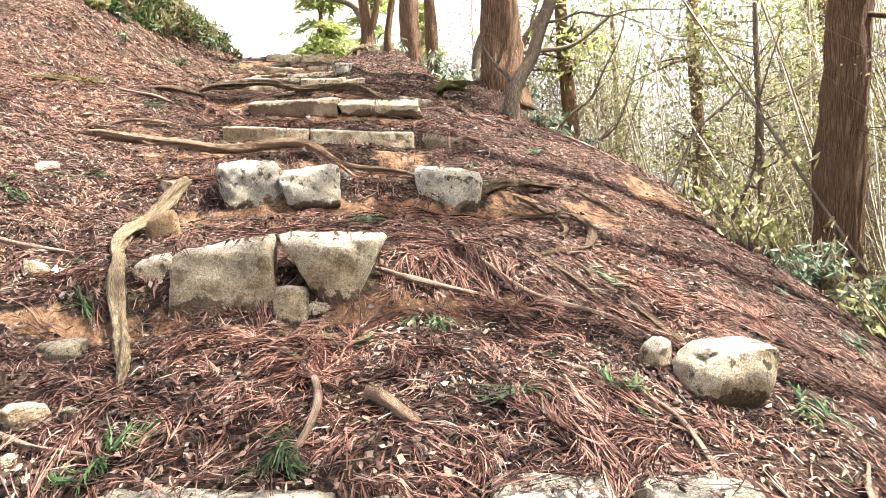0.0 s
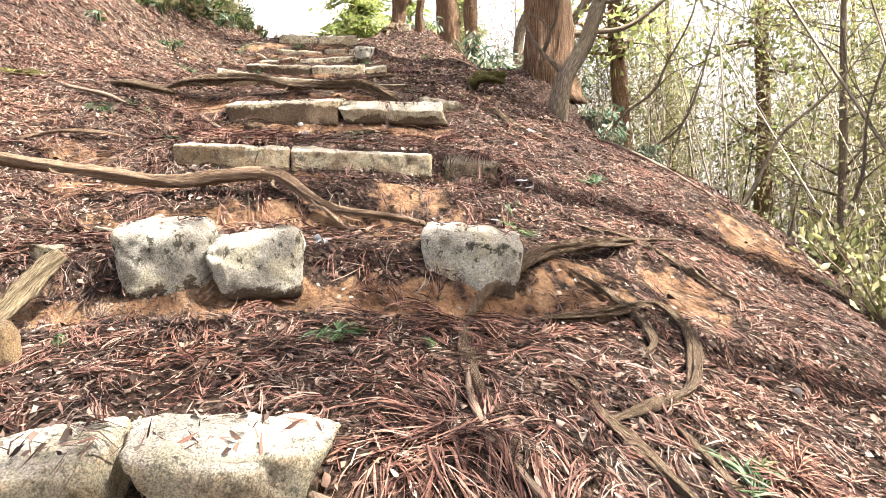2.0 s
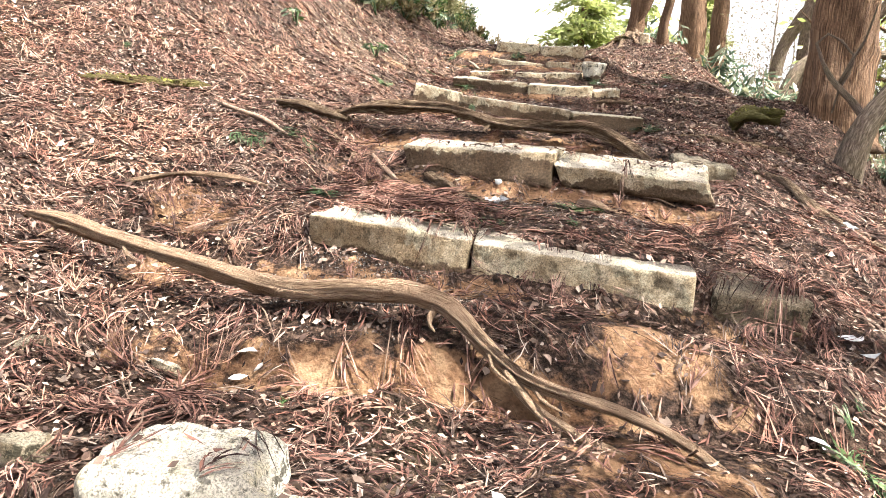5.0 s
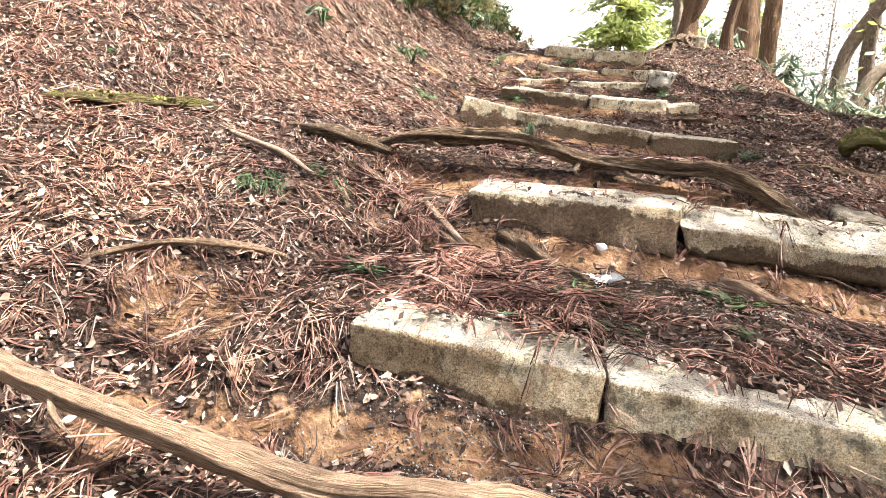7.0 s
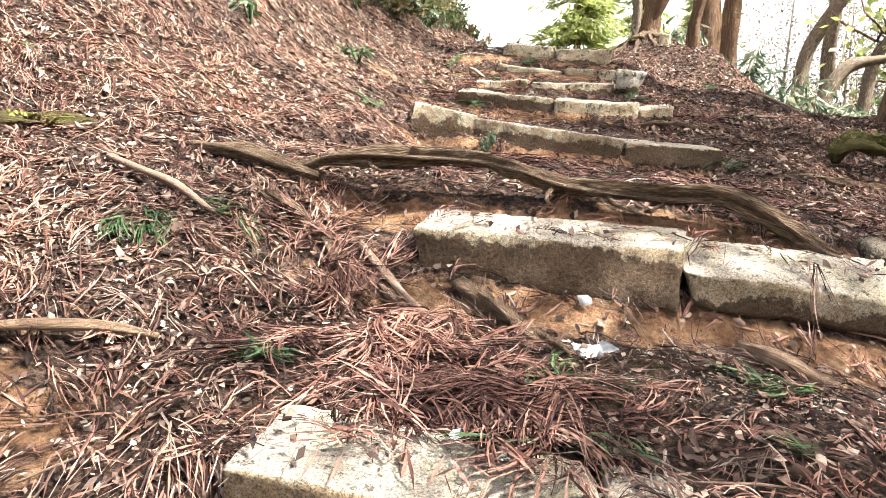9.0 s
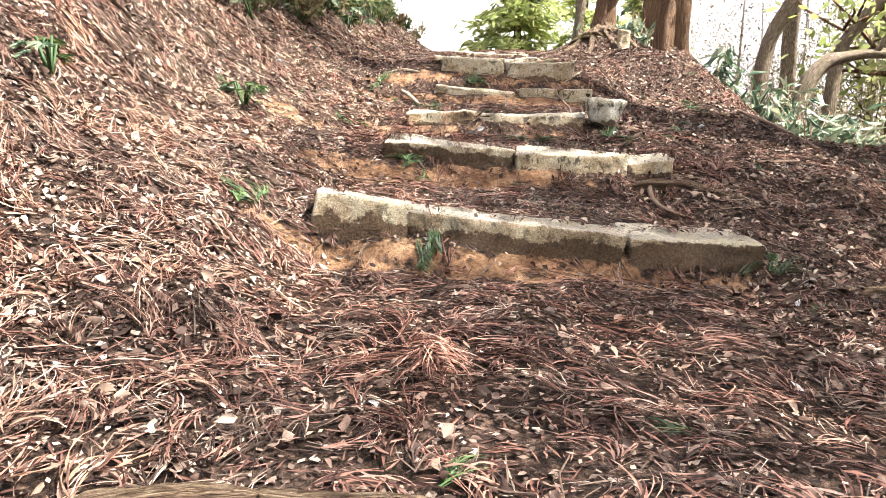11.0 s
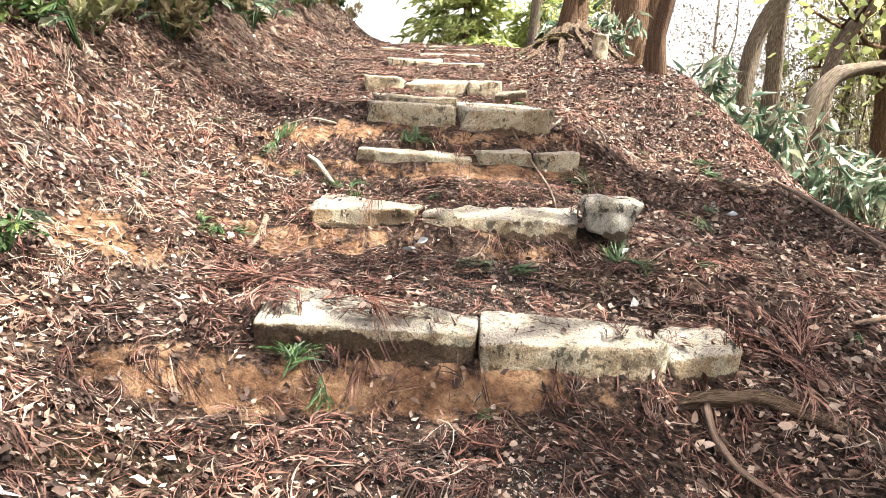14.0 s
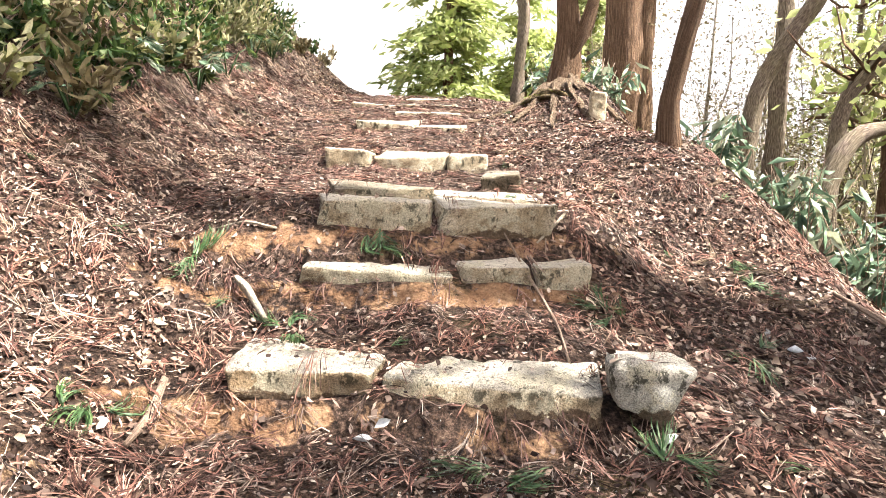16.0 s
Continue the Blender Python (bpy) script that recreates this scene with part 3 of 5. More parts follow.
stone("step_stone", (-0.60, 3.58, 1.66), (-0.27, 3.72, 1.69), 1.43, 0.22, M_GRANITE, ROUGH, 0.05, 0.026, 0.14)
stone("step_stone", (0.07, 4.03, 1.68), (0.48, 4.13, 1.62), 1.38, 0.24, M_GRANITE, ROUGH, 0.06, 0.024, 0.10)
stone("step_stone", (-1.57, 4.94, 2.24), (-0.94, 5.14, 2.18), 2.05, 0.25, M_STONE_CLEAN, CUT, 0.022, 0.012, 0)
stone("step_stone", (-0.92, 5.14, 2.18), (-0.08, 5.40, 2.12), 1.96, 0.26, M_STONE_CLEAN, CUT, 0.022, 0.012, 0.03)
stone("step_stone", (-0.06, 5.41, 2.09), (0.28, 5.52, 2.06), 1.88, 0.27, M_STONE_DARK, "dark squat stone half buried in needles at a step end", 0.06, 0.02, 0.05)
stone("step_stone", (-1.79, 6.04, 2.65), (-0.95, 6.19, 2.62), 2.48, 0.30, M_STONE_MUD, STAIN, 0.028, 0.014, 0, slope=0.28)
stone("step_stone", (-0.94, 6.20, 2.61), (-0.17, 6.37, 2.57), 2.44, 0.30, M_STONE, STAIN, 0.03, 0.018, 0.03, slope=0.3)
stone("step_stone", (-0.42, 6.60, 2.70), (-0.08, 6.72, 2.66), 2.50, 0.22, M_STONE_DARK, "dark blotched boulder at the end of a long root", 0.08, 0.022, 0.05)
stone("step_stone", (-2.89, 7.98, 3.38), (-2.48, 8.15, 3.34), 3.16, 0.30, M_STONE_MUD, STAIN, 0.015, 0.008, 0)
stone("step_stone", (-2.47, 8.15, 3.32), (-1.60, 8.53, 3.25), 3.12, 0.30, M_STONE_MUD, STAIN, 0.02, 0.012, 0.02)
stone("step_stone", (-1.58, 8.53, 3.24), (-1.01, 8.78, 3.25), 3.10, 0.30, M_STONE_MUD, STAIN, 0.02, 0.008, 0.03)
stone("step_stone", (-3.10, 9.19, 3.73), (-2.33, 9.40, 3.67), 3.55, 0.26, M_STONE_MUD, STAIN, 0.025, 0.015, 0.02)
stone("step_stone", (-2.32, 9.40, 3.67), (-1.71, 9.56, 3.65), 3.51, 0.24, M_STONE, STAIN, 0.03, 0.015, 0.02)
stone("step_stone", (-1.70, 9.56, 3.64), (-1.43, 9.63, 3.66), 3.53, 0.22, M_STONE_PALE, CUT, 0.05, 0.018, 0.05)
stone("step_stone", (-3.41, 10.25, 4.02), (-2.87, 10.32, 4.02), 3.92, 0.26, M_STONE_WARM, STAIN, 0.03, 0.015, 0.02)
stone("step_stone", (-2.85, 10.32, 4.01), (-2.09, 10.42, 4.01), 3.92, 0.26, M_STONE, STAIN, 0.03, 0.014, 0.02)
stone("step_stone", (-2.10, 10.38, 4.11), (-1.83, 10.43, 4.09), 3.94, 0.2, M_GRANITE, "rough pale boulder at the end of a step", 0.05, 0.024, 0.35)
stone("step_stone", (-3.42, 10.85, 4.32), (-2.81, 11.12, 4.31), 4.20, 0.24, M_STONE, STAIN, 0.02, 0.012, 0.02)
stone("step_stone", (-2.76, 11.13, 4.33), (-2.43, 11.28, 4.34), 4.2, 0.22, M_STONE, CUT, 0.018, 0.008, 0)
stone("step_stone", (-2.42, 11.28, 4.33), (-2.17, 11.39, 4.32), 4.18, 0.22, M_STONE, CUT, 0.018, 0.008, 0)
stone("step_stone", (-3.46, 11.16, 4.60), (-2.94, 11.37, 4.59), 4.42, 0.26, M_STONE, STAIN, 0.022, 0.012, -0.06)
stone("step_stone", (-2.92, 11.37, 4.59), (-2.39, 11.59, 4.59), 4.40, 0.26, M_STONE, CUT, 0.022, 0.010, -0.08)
stone("step_stone", (-3.53, 11.43, 4.67), (-3.05, 11.62, 4.66), 4.58, 0.3, M_STONE_DARK, "flat granite slab with a dark front edge", 0.014, 0.008, 0)
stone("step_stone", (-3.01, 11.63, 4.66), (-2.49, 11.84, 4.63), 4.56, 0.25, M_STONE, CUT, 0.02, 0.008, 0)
# M_STONE_PALE here carries the sun on these upper stones in its colour
stone("step_stone", (-4.12, 12.67, 4.92), (-3.80, 12.72, 4.92), 4.75, 0.3, M_STONE_PALE, "granite step stone painted lighter as if sunlit", 0.03, 0.014, 0.05)
stone("step_stone", (-3.74, 12.73, 4.91), (-3.26, 12.81, 4.91), 4.75, 0.28, M_STONE_PALE, "granite step stone painted lighter as if sunlit", 0.03, 0.014, 0.1)
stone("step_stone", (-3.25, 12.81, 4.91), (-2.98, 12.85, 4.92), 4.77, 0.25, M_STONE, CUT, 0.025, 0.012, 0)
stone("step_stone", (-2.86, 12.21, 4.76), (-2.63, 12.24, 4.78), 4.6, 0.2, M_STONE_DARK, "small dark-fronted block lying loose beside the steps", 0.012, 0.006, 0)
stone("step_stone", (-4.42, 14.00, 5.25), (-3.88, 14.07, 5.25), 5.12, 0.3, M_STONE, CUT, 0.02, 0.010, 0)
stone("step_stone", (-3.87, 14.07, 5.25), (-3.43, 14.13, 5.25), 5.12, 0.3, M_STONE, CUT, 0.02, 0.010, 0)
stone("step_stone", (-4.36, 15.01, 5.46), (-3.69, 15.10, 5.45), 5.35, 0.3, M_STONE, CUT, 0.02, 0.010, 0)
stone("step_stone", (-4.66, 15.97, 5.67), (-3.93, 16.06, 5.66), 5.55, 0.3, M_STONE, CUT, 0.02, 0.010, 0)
stone("step_stone", (-5.22, 15.89, 5.65), (-4.68, 15.96, 5.64), 5.52, 0.3, M_STONE_PALE, "granite step stone painted lighter as if sunlit", 0.02, 0.010, 0)
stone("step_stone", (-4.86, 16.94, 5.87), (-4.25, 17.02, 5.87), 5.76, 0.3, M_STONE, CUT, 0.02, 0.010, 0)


def boulder(x, y, w, d, h, turn, material, label, sink=0.35, edge=0.5):
    me = stone_mesh(w, d, h, edge, 0.016, int(abs(x * 70 + y * 910)), 0.1, 0.02, 5, (0.82, 0.98))
    me.materials.append(material)
    ob = new("boulder", me)
    ob.matrix_basis = pose(x, y, float(land(x, y)) - h * sink, R.uniform(-6, 6), R.uniform(-8, 8), turn)
    return tagged(ob, label, "boulder", "loose boulders by the steps")


boulder(1.44, 2.36, 0.38, 0.3, 0.25, 12, M_STONE, "smooth rounded pale boulder resting on the needle litter", 0.22)
boulder(1.40, 1.56, 0.26, 0.24, 0.24, 60, M_STONE, "grey boulder beside the lowest step")
boulder(1.58, 1.62, 0.16, 0.2, 0.14, 20, M_STONE, "small grey boulder beside the lowest step")
boulder(1.22, 2.42, 0.13, 0.12, 0.14, 30, M_STONE, "small grey stone leaning on a rounded boulder")
for x, y, w, t in ((-1.0, 2.15, 0.2, 10), (-0.82, 1.72, 0.17, 40), (-0.7, 1.78, 0.14, 70), (-1.55, 2.3, 0.16, 30), (-1.35, 3.7, 0.15, 5),
                   (-0.9, 3.75, 0.12, 50), (-0.75, 1.55, 0.09, 20), (-2.1, 3.6, 0.16, 25), (-1.75, 3.95, 0.14, 65), (-1.5, 4.2, 0.12, 15), (-0.47, 3.95, 0.1, 33), (-1.42, 2.6, 0.14, 12)):
    boulder(x, y, w * 0.8, w * 0.65, w * 0.6, t, R.choice((M_STONE, M_STONE_WARM, M_STONE_DARK)), "fist-sized stone half sunk in litter", 0.5)


gz = lambda x, y: float(land(x, y))


# ---- bare roots and fallen sticks ----
def root(name, pts, material, label, parent_group, sides=16, rough=0.42, flat=0.85, step=0.025, cat="root", forks=0):
    ob = tube(name, pts, material, step=step, sides=sides, rough=rough, flat=flat, seed=int(abs(pts[0][0] * 100)))
    g = np.random.default_rng(int(abs(pts[0][1] * 100)))
    for k in range(forks):
        x, y, z, r = pts[1 + int(g.integers(0, len(pts) - 2))]
        a, L = g.uniform(-2.6, -0.4), g.uniform(0.12, 0.3)
        rows = [(x, y, z, r * 0.4)]
        for q in (0.4, 0.75, 1.0):
            px, py = x + L * q * math.cos(a + 0.5 * q), y + L * q * math.sin(a + 0.5 * q) * 0.6
            rows.append((px, py, max(float(land(px, py)) + 0.006, z - 0.25 * L * q - 0.02), r * 0.42 * (1.15 - q)))
        tube("rootlet", rows, material, ob, step=0.03, sides=7, rough=0.25, seed=k)
    return tagged(ob, label, cat, parent_group)


def laid(xy, radii, sink=0.3):
    return [(*on_land(x, y, r * (1 - 2 * sink)), r) for (x, y), r in zip(xy, radii)]


RG = "bare roots across the path"
root("tree_root", [(-2.3, 4.26, 2.13, 0.012), (-2.15, 4.3, 2.11, 0.024), (-1.91, 4.36, 2.06, 0.026), (-1.59, 4.45, 2.0, 0.032), (-1.3, 4.53, 1.955, 0.035), (-1.06, 4.60, 1.98, 0.035), (-0.80, 4.66, 1.965, 0.030),
                   (-0.62, 4.66, 1.85, 0.019), (-0.47, 4.66, 1.77, 0.017), (-0.16, 4.66, 1.72, 0.019), (0.02, 4.66, 1.66, 0.015), (0.2, 4.62, 1.55, 0.010)], M_ROOT,
     "thick pale bare root lying like a step across the path", RG, forks=5)
root("tree_root", [(-0.55, 4.64, 1.79, 0.012), (-0.4, 4.62, 1.68, 0.016), (-0.15, 4.56, 1.62, 0.024), (0.05, 4.52, 1.57, 0.02), (0.22, 4.5, 1.52, 0.012)], M_ROOT, "thin pale bare root over clay", RG)
root("tree_root", [(-2.40, 6.18, 2.80, 0.019), (-2.27, 6.21, 2.84, 0.021), (-2.11, 6.26, 2.865, 0.028), (-1.79, 6.34, 2.88, 0.030), (-1.61, 6.39, 2.865, 0.030), (-1.43, 6.45, 2.815, 0.029), (-1.26, 6.47, 2.80, 0.028),
                   (-1.04, 6.51, 2.79, 0.026), (-0.9, 6.54, 2.80, 0.024), (-0.77, 6.57, 2.76, 0.026), (-0.62, 6.6, 2.68, 0.022), (-0.45, 6.62, 2.58, 0.019)], M_ROOTDARK,
     "thick dark weathered root lying across the path as a step", RG, rough=0.6, flat=0.8, forks=6)
root("tree_root", [(-1.1, 6.6, 2.80, 0.012), (-0.95, 6.64, 2.83, 0.017), (-0.8, 6.68, 2.80, 0.016), (-0.6, 6.72, 2.71, 0.012)], M_ROOTDARK, "dark root lying behind a thicker one", RG)
root("tree_root", [(-2.85, 6.05, 2.86, 0.015), (-2.62, 6.1, 2.86, 0.026), (-2.43, 6.16, 2.82, 0.03), (-2.28, 6.2, 2.78, 0.02)], M_ROOTDARK, "short dark weathered root end in litter", RG)
root("tree_root", laid([(-2.5, 6.05), (-2.3, 6.03), (-2.07, 5.98), (-1.9, 5.88)], [0.012, 0.03, 0.03, 0.012]), M_ROOTDARK, "flat weathered root running down beside a step", RG, flat=0.6)
root("tree_root", laid([(-1.6, 6.02), (-1.36, 5.93), (-1.17, 5.8)], [0.02, 0.024, 0.016], 0.1), M_ROOTDARK, "split root end pointing down the slope", RG)
root("tree_root", laid([(-1.85, 5.95), (-1.7, 5.85), (-1.55, 5.75)], [0.012, 0.018, 0.01], 0.1), M_ROOTDARK, "split root end pointing down the slope", RG)
root("tree_root", laid([(1.29, 5.38), (1.0, 4.95), (0.63, 4.42), (0.40, 4.12), (0.31, 3.95), (0.34, 3.55), (0.42, 3.2), (0.53, 3.0), (0.54, 2.9)], [0.008, 0.022, 0.03, 0.024, 0.022, 0.018, 0.02, 0.016, 0.008], -0.2), M_ROOTDARK,
     "forked dark root winding down the slope", RG)
root("tree_root", laid([(0.58, 3.98), (0.83, 4.05), (1.05, 4.3), (1.16, 4.1), (1.1, 3.7), (0.95, 3.45), (0.8, 3.3)], [0.01, 0.02, 0.018, 0.02, 0.018, 0.016, 0.008], -0.45), M_ROOTDARK, "looping thin root on bare clay", RG)
root("tree_root", laid([(0.7, 4.35), (0.9, 4.2), (1.0, 3.95), (0.95, 3.8)], [0.008, 0.016, 0.016, 0.008], -0.45), M_ROOTDARK, "thin root on bare clay", RG)
root("tree_root", laid([(0.6, 3.6), (0.85, 3.2), (1.1, 2.95), (1.35, 2.7)], [0.008, 0.015, 0.013, 0.007], -0.45), M_ROOTDARK, "thin root half covered by needles", RG)
root("tree_root", laid([(1.0, 3.4), (1.25, 3.0), (1.4, 2.8)], [0.01, 0.014, 0.008], -0.45), M_ROOTDARK, "thin root half covered by needles", RG)
root("tree_root", laid([(0.75, 5.1), (1.1, 5.0), (1.5, 4.7)], [0.01, 0.014, 0.01], -0.45), M_ROOTDARK, "thin pale root on the slope", RG)
root("tree_root", laid([(-1.66, 9.5), (-1.45, 9.58), (-1.25, 9.6), (-1.0, 9.55)], [0.016, 0.028, 0.026, 0.012], 0.15), M_ROOTDARK, "short dark root at the foot of a step", RG)
root("tree_root", laid([(-0.75, 8.6), (-0.45, 8.75), (-0.2, 9.0), (0.1, 9.3)], [0.02, 0.03, 0.03, 0.04], 0.2), M_ROOTDARK, "root running to the foot of a cedar", RG)
root("tree_root", laid([(-0.3, 7.3), (0.1, 7.1), (0.4, 6.7), (0.9, 6.3)], [0.02, 0.03, 0.025, 0.012], 0.25), M_ROOTDARK, "dark root on the outer slope", RG)
for k in range(9):
    x, y, a = R.uniform(-1.7, -0.6), R.uniform(11.6, 13.4), R.uniform(-0.6, 0.9)
    root("tree_root", laid([(x, y), (x + 0.2 * math.cos(a), y + 0.2 * math.sin(a)), (x + 0.42 * math.cos(a + 0.5), y + 0.42 * math.sin(a + 0.5))], [0.008, 0.016, 0.008], 0.2), M_ROOTDARK, "thin root surfacing in leaf litter", RG)

SG = "fallen sticks"


def stick(pts, radii, label, material=M_STICK, sink=-1.2, **kw):
    return root("stick", laid(pts, radii, sink), material, label, SG, sides=8, rough=0.25, flat=1.0, cat="stick", **kw)


BRANCH = [(-1.11, 3.45, 1.63, 0.03), (-1.15, 3.38, 1.57, 0.043), (-1.225, 3.2, 1.41, 0.042), (-1.205, 2.95, 1.27, 0.044), (-1.15, 2.77, 1.16, 0.038), (-1.04, 2.6, 1.11, 0.03), (-0.96, 2.46, 1.04, 0.034),
          (-0.85, 2.3, 0.95, 0.028), (-0.75, 2.14, 0.86, 0.03), (-0.67, 2.0, 0.79, 0.022), (-0.61, 1.88, 0.72, 0.008)]
root("dead_branch", [(x, y, max(z, gz(x, y) + 0.02 + 0.72 * r), 0.72 * r) for x, y, z, r in BRANCH],
     M_BRANCH, "thick broken dead branch leaning down beside the boulders", SG, sides=18, rough=0.5, flat=0.92, step=0.02, cat="branch")
boulder(-1.06, 3.08, 0.14, 0.13, 0.19, 15, M_STONE_OCHRE, "orange clay-coloured stone under a dead branch", 0.3)
stick([(-0.27, 2.31), (-0.13, 2.17), (0.02, 1.97), (0.10, 1.77), (0.10, 1.57)], [0.007, 0.011, 0.013, 0.013, 0.010], "curved brown stick on needle litter")
stick([(-2.1, 2.75), (-1.7, 2.72), (-1.36, 2.75)], [0.014, 0.014, 0.01], "straight grey stick on needle litter")
stick([(0.24, 1.84), (0.32, 1.77), (0.42, 1.69)], [0.018, 0.024, 0.014], "short thick piece of broken wood", M_ROOT, -0.5)
stick([(-1.2, 2.05), (-1.0, 1.75), (-0.75, 1.6), (-0.5, 1.58)], [0.006, 0.008, 0.009, 0.005], "thin bent twig on the litter")
stick([(0.1, 2.68), (0.35, 2.66), (0.62, 2.7)], [0.01, 0.012, 0.006], "pale stick across the litter")
stick([(1.25, 1.35), (1.27, 1.7), (1.22, 2.0), (1.1, 2.2)], [0.008, 0.01, 0.009, 0.006], "thin bent stick over a boulder", sink=-1.0)
stick([(1.72, 1.3), (1.75, 1.6), (1.72, 1.9), (1.8, 2.1)], [0.012, 0.014, 0.011, 0.006], "pale forked stick by a boulder", sink=-1.0)
stick([(0.95, 1.75), (0.9, 1.95), (0.86, 2.15)], [0.008, 0.01, 0.006], "thin pale stick on the litter")
stick([(0.35, 3.5), (0.45, 3.0), (0.75, 2.75), (1.1, 2.75)], [0.006, 0.01, 0.01, 0.008], "long thin curving twig")
stick([(-1.97, 6.02), (-1.68, 5.88), (-1.37, 5.72)], [0.012, 0.013, 0.008], "straight pale stick below a step", sink=-0.6)
stick([(-0.78, 6.12), (-0.66, 6.05), (-0.52, 5.98)], [0.02, 0.026, 0.018], "broken piece of yellow wood below a step", M_ROOT, 0.0)
stick([(-2.45, 4.78), (-2.33, 4.98), (-2.2, 5.16), (-2.08, 5.28)], [0.008, 0.013, 0.014, 0.008], "pale root end over a clay hollow", M_ROOT)
stick([(-1.53, 9.78), (-1.56, 9.5), (-1.5, 9.32), (-1.36, 9.22)], [0.006, 0.011, 0.01, 0.007], "thin pale curved stick leaning on a step", M_STICK, -1.5)
stick([(-3.56, 9.93), (-3.6, 10.08), (-3.64, 10.24)], [0.012, 0.014, 0.012], "straight brown stick by a step", sink=-0.3)
stick([(-3.45, 10.62), (-3.58, 10.72), (-3.68, 10.78)], [0.012, 0.016, 0.012], "bleached piece of wood", M_PALEBARK)
stick([(-2.2, 10.6), (-2.3, 10.95), (-2.45, 11.25), (-2.62, 11.5)], [0.004, 0.006, 0.006, 0.004], "long thin twig lying over two steps", M_STICK, -3)
stick([(-2.85, 5.73), (-2.57, 5.75), (-2.37, 5.75)], [0.01, 0.014, 0.008], "pale stick lying in sunlit litter")
stick([(-0.95, 10.2), (-0.7, 10.4), (-0.45, 10.5)], [0.008, 0.012, 0.008], "pale stick on leaf litter")
stick([(-1.0, 11.9), (-0.75, 11.6), (-0.45, 11.2)], [0.01, 0.014, 0.01], "pale stick on leaf litter")
stick([(0.95, 7.25), (1.14, 7.2), (1.32, 7.0), (1.5, 6.7), (1.75, 6.4)], [0.01, 0.012, 0.013, 0.012, 0.008], "long pale stick at the slope edge")
for k in range(26):
    v = R.uniform(1.5, 13)
    u = R.uniform(-2.4, 2.0)
    x0 = float(np.interp(v, AXIS_Y, AXIS_X)) + u
    a, L, r = R.uniform(0, 6.28), R.uniform(0.12, 0.4), R.uniform(0.003, 0.008)
    b = a + R.uniform(-0.5, 0.5)
    stick([(x0, v), (x0 + L * 0.5 * math.cos(a), v + L * 0.5 * math.sin(a)), (x0 + L * 0.5 * (math.cos(a) + math.cos(b)), v + L * 0.5 * (math.sin(a) + math.sin(b)))], [r, r * 1.1, r * 0.6], "short thin twig on the litter", R.choice((M_STICK, M_PALEBARK)), -0.3)


# ---- rotten logs with moss ----
def mossy_log(pts, label):
    ob = root("rotten_log", pts, M_MOSSY, label, "rotten logs", sides=16, rough=0.4, flat=0.8, cat="log")
    p = np.array(pts)
    n = 110
    i = rng.integers(0, len(p) - 1, n)
    s = rng.uniform(0, 1, (n, 1))
    c = p[i, :3] * (1 - s) + p[i + 1, :3] * s
    r = p[i, 3] * (1 - s[:, 0]) + p[i + 1, 3] * s[:, 0]
    off = rng.normal(size=(n, 3))
    off[:, 2] = np.abs(off[:, 2]) + 0.2
    off /= np.linalg.norm(off, axis=1)[:, None]
    v, f = leaves_data(c + off * r[:, None] * 0.95, off + rng.normal(size=(n, 3)) * 0.4, 0.022, 0.018, rng)
    fast_mesh("moss", v, f, M_MOSS, ob)
    tagged(ob.children[0], "yellow-green moss tufts", kind="stuff")


mossy_log([(-0.36, 9.38, 3.28, 0.05), (-0.26, 9.43, 3.34, 0.085), (-0.13, 9.5, 3.37, 0.095), (0.02, 9.6, 3.35, 0.07)], "short rotten log capped with yellow-green moss")
mossy_log([(*on_land(-3.42, 5.22, 0.0), 0.022), (*on_land(-3.32, 5.4, 0.022), 0.038), (*on_land(-3.25, 5.66, 0.022), 0.038), (*on_land(-3.14, 5.9, 0.0), 0.022)], "rotten log with bright moss sunk in the bank")


# ---- trees ----
def simple_leaves(centres, axes, size, g, wide=0.24):
    n = len(centres)
    axes = axes / (np.linalg.norm(axes, axis=1)[:, None] + 1e-9)
    side = np.cross(axes, g.normal(size=(n, 3)))
    side /= np.linalg.norm(side, axis=1)[:, None] + 1e-9
    s = np.broadcast_to(size, n)[:, None]
    v = np.stack([centres - axes * s * 0.5, centres + side * s * wide, centres + axes * s * 0.5, centres - side * s * wide], 1).reshape(-1, 3)
    f = (np.arange(n)[:, None, None] * 4 + np.array([(0, 1, 2), (0, 2, 3)])[None]).reshape(-1, 3)
    return v, f


def limbs_of(top, height, radius, count, low, reach, rise, g, lean=(0, 0)):
    """Branches and twigs up a trunk: lists of rows, and the twig tips."""
    arms, tips = [], []
    for k in range(count):
        h = g.uniform(low, 0.97) * height
        a = g.uniform(0, 2 * np.pi)
        L = reach * g.uniform(0.5, 1.1) * (1.15 - 0.6 * h / height)
        r = max(0.008, radius * 0.32 * (1.1 - h / height))
        d = np.array([math.cos(a), math.sin(a), rise * g.uniform(0.3, 1.4)])
        p = np.array([lean[0] * h, lean[1] * h, h])
        rows = [(*p, r)]
        for s in range(3):
            p = p + d * L / 3 + g.normal(size=3) * L * 0.07
            rows.append((*p, r * (0.75 - 0.22 * s)))
            tips.append((p.copy(), d.copy()))
            for _ in range(2):
                q = p + (d * 0.4 + g.normal(size=3) * 0.5) * L * 0.35
                m = (p + q) / 2 + g.normal(size=3) * 0.04 * L
                arms.append([(*p, r * 0.4), (*m, r * 0.3), (*q, r * 0.14)])
                tips += [(q, q - p), (m, q - p)]
        arms.append(rows)
    return arms, tips


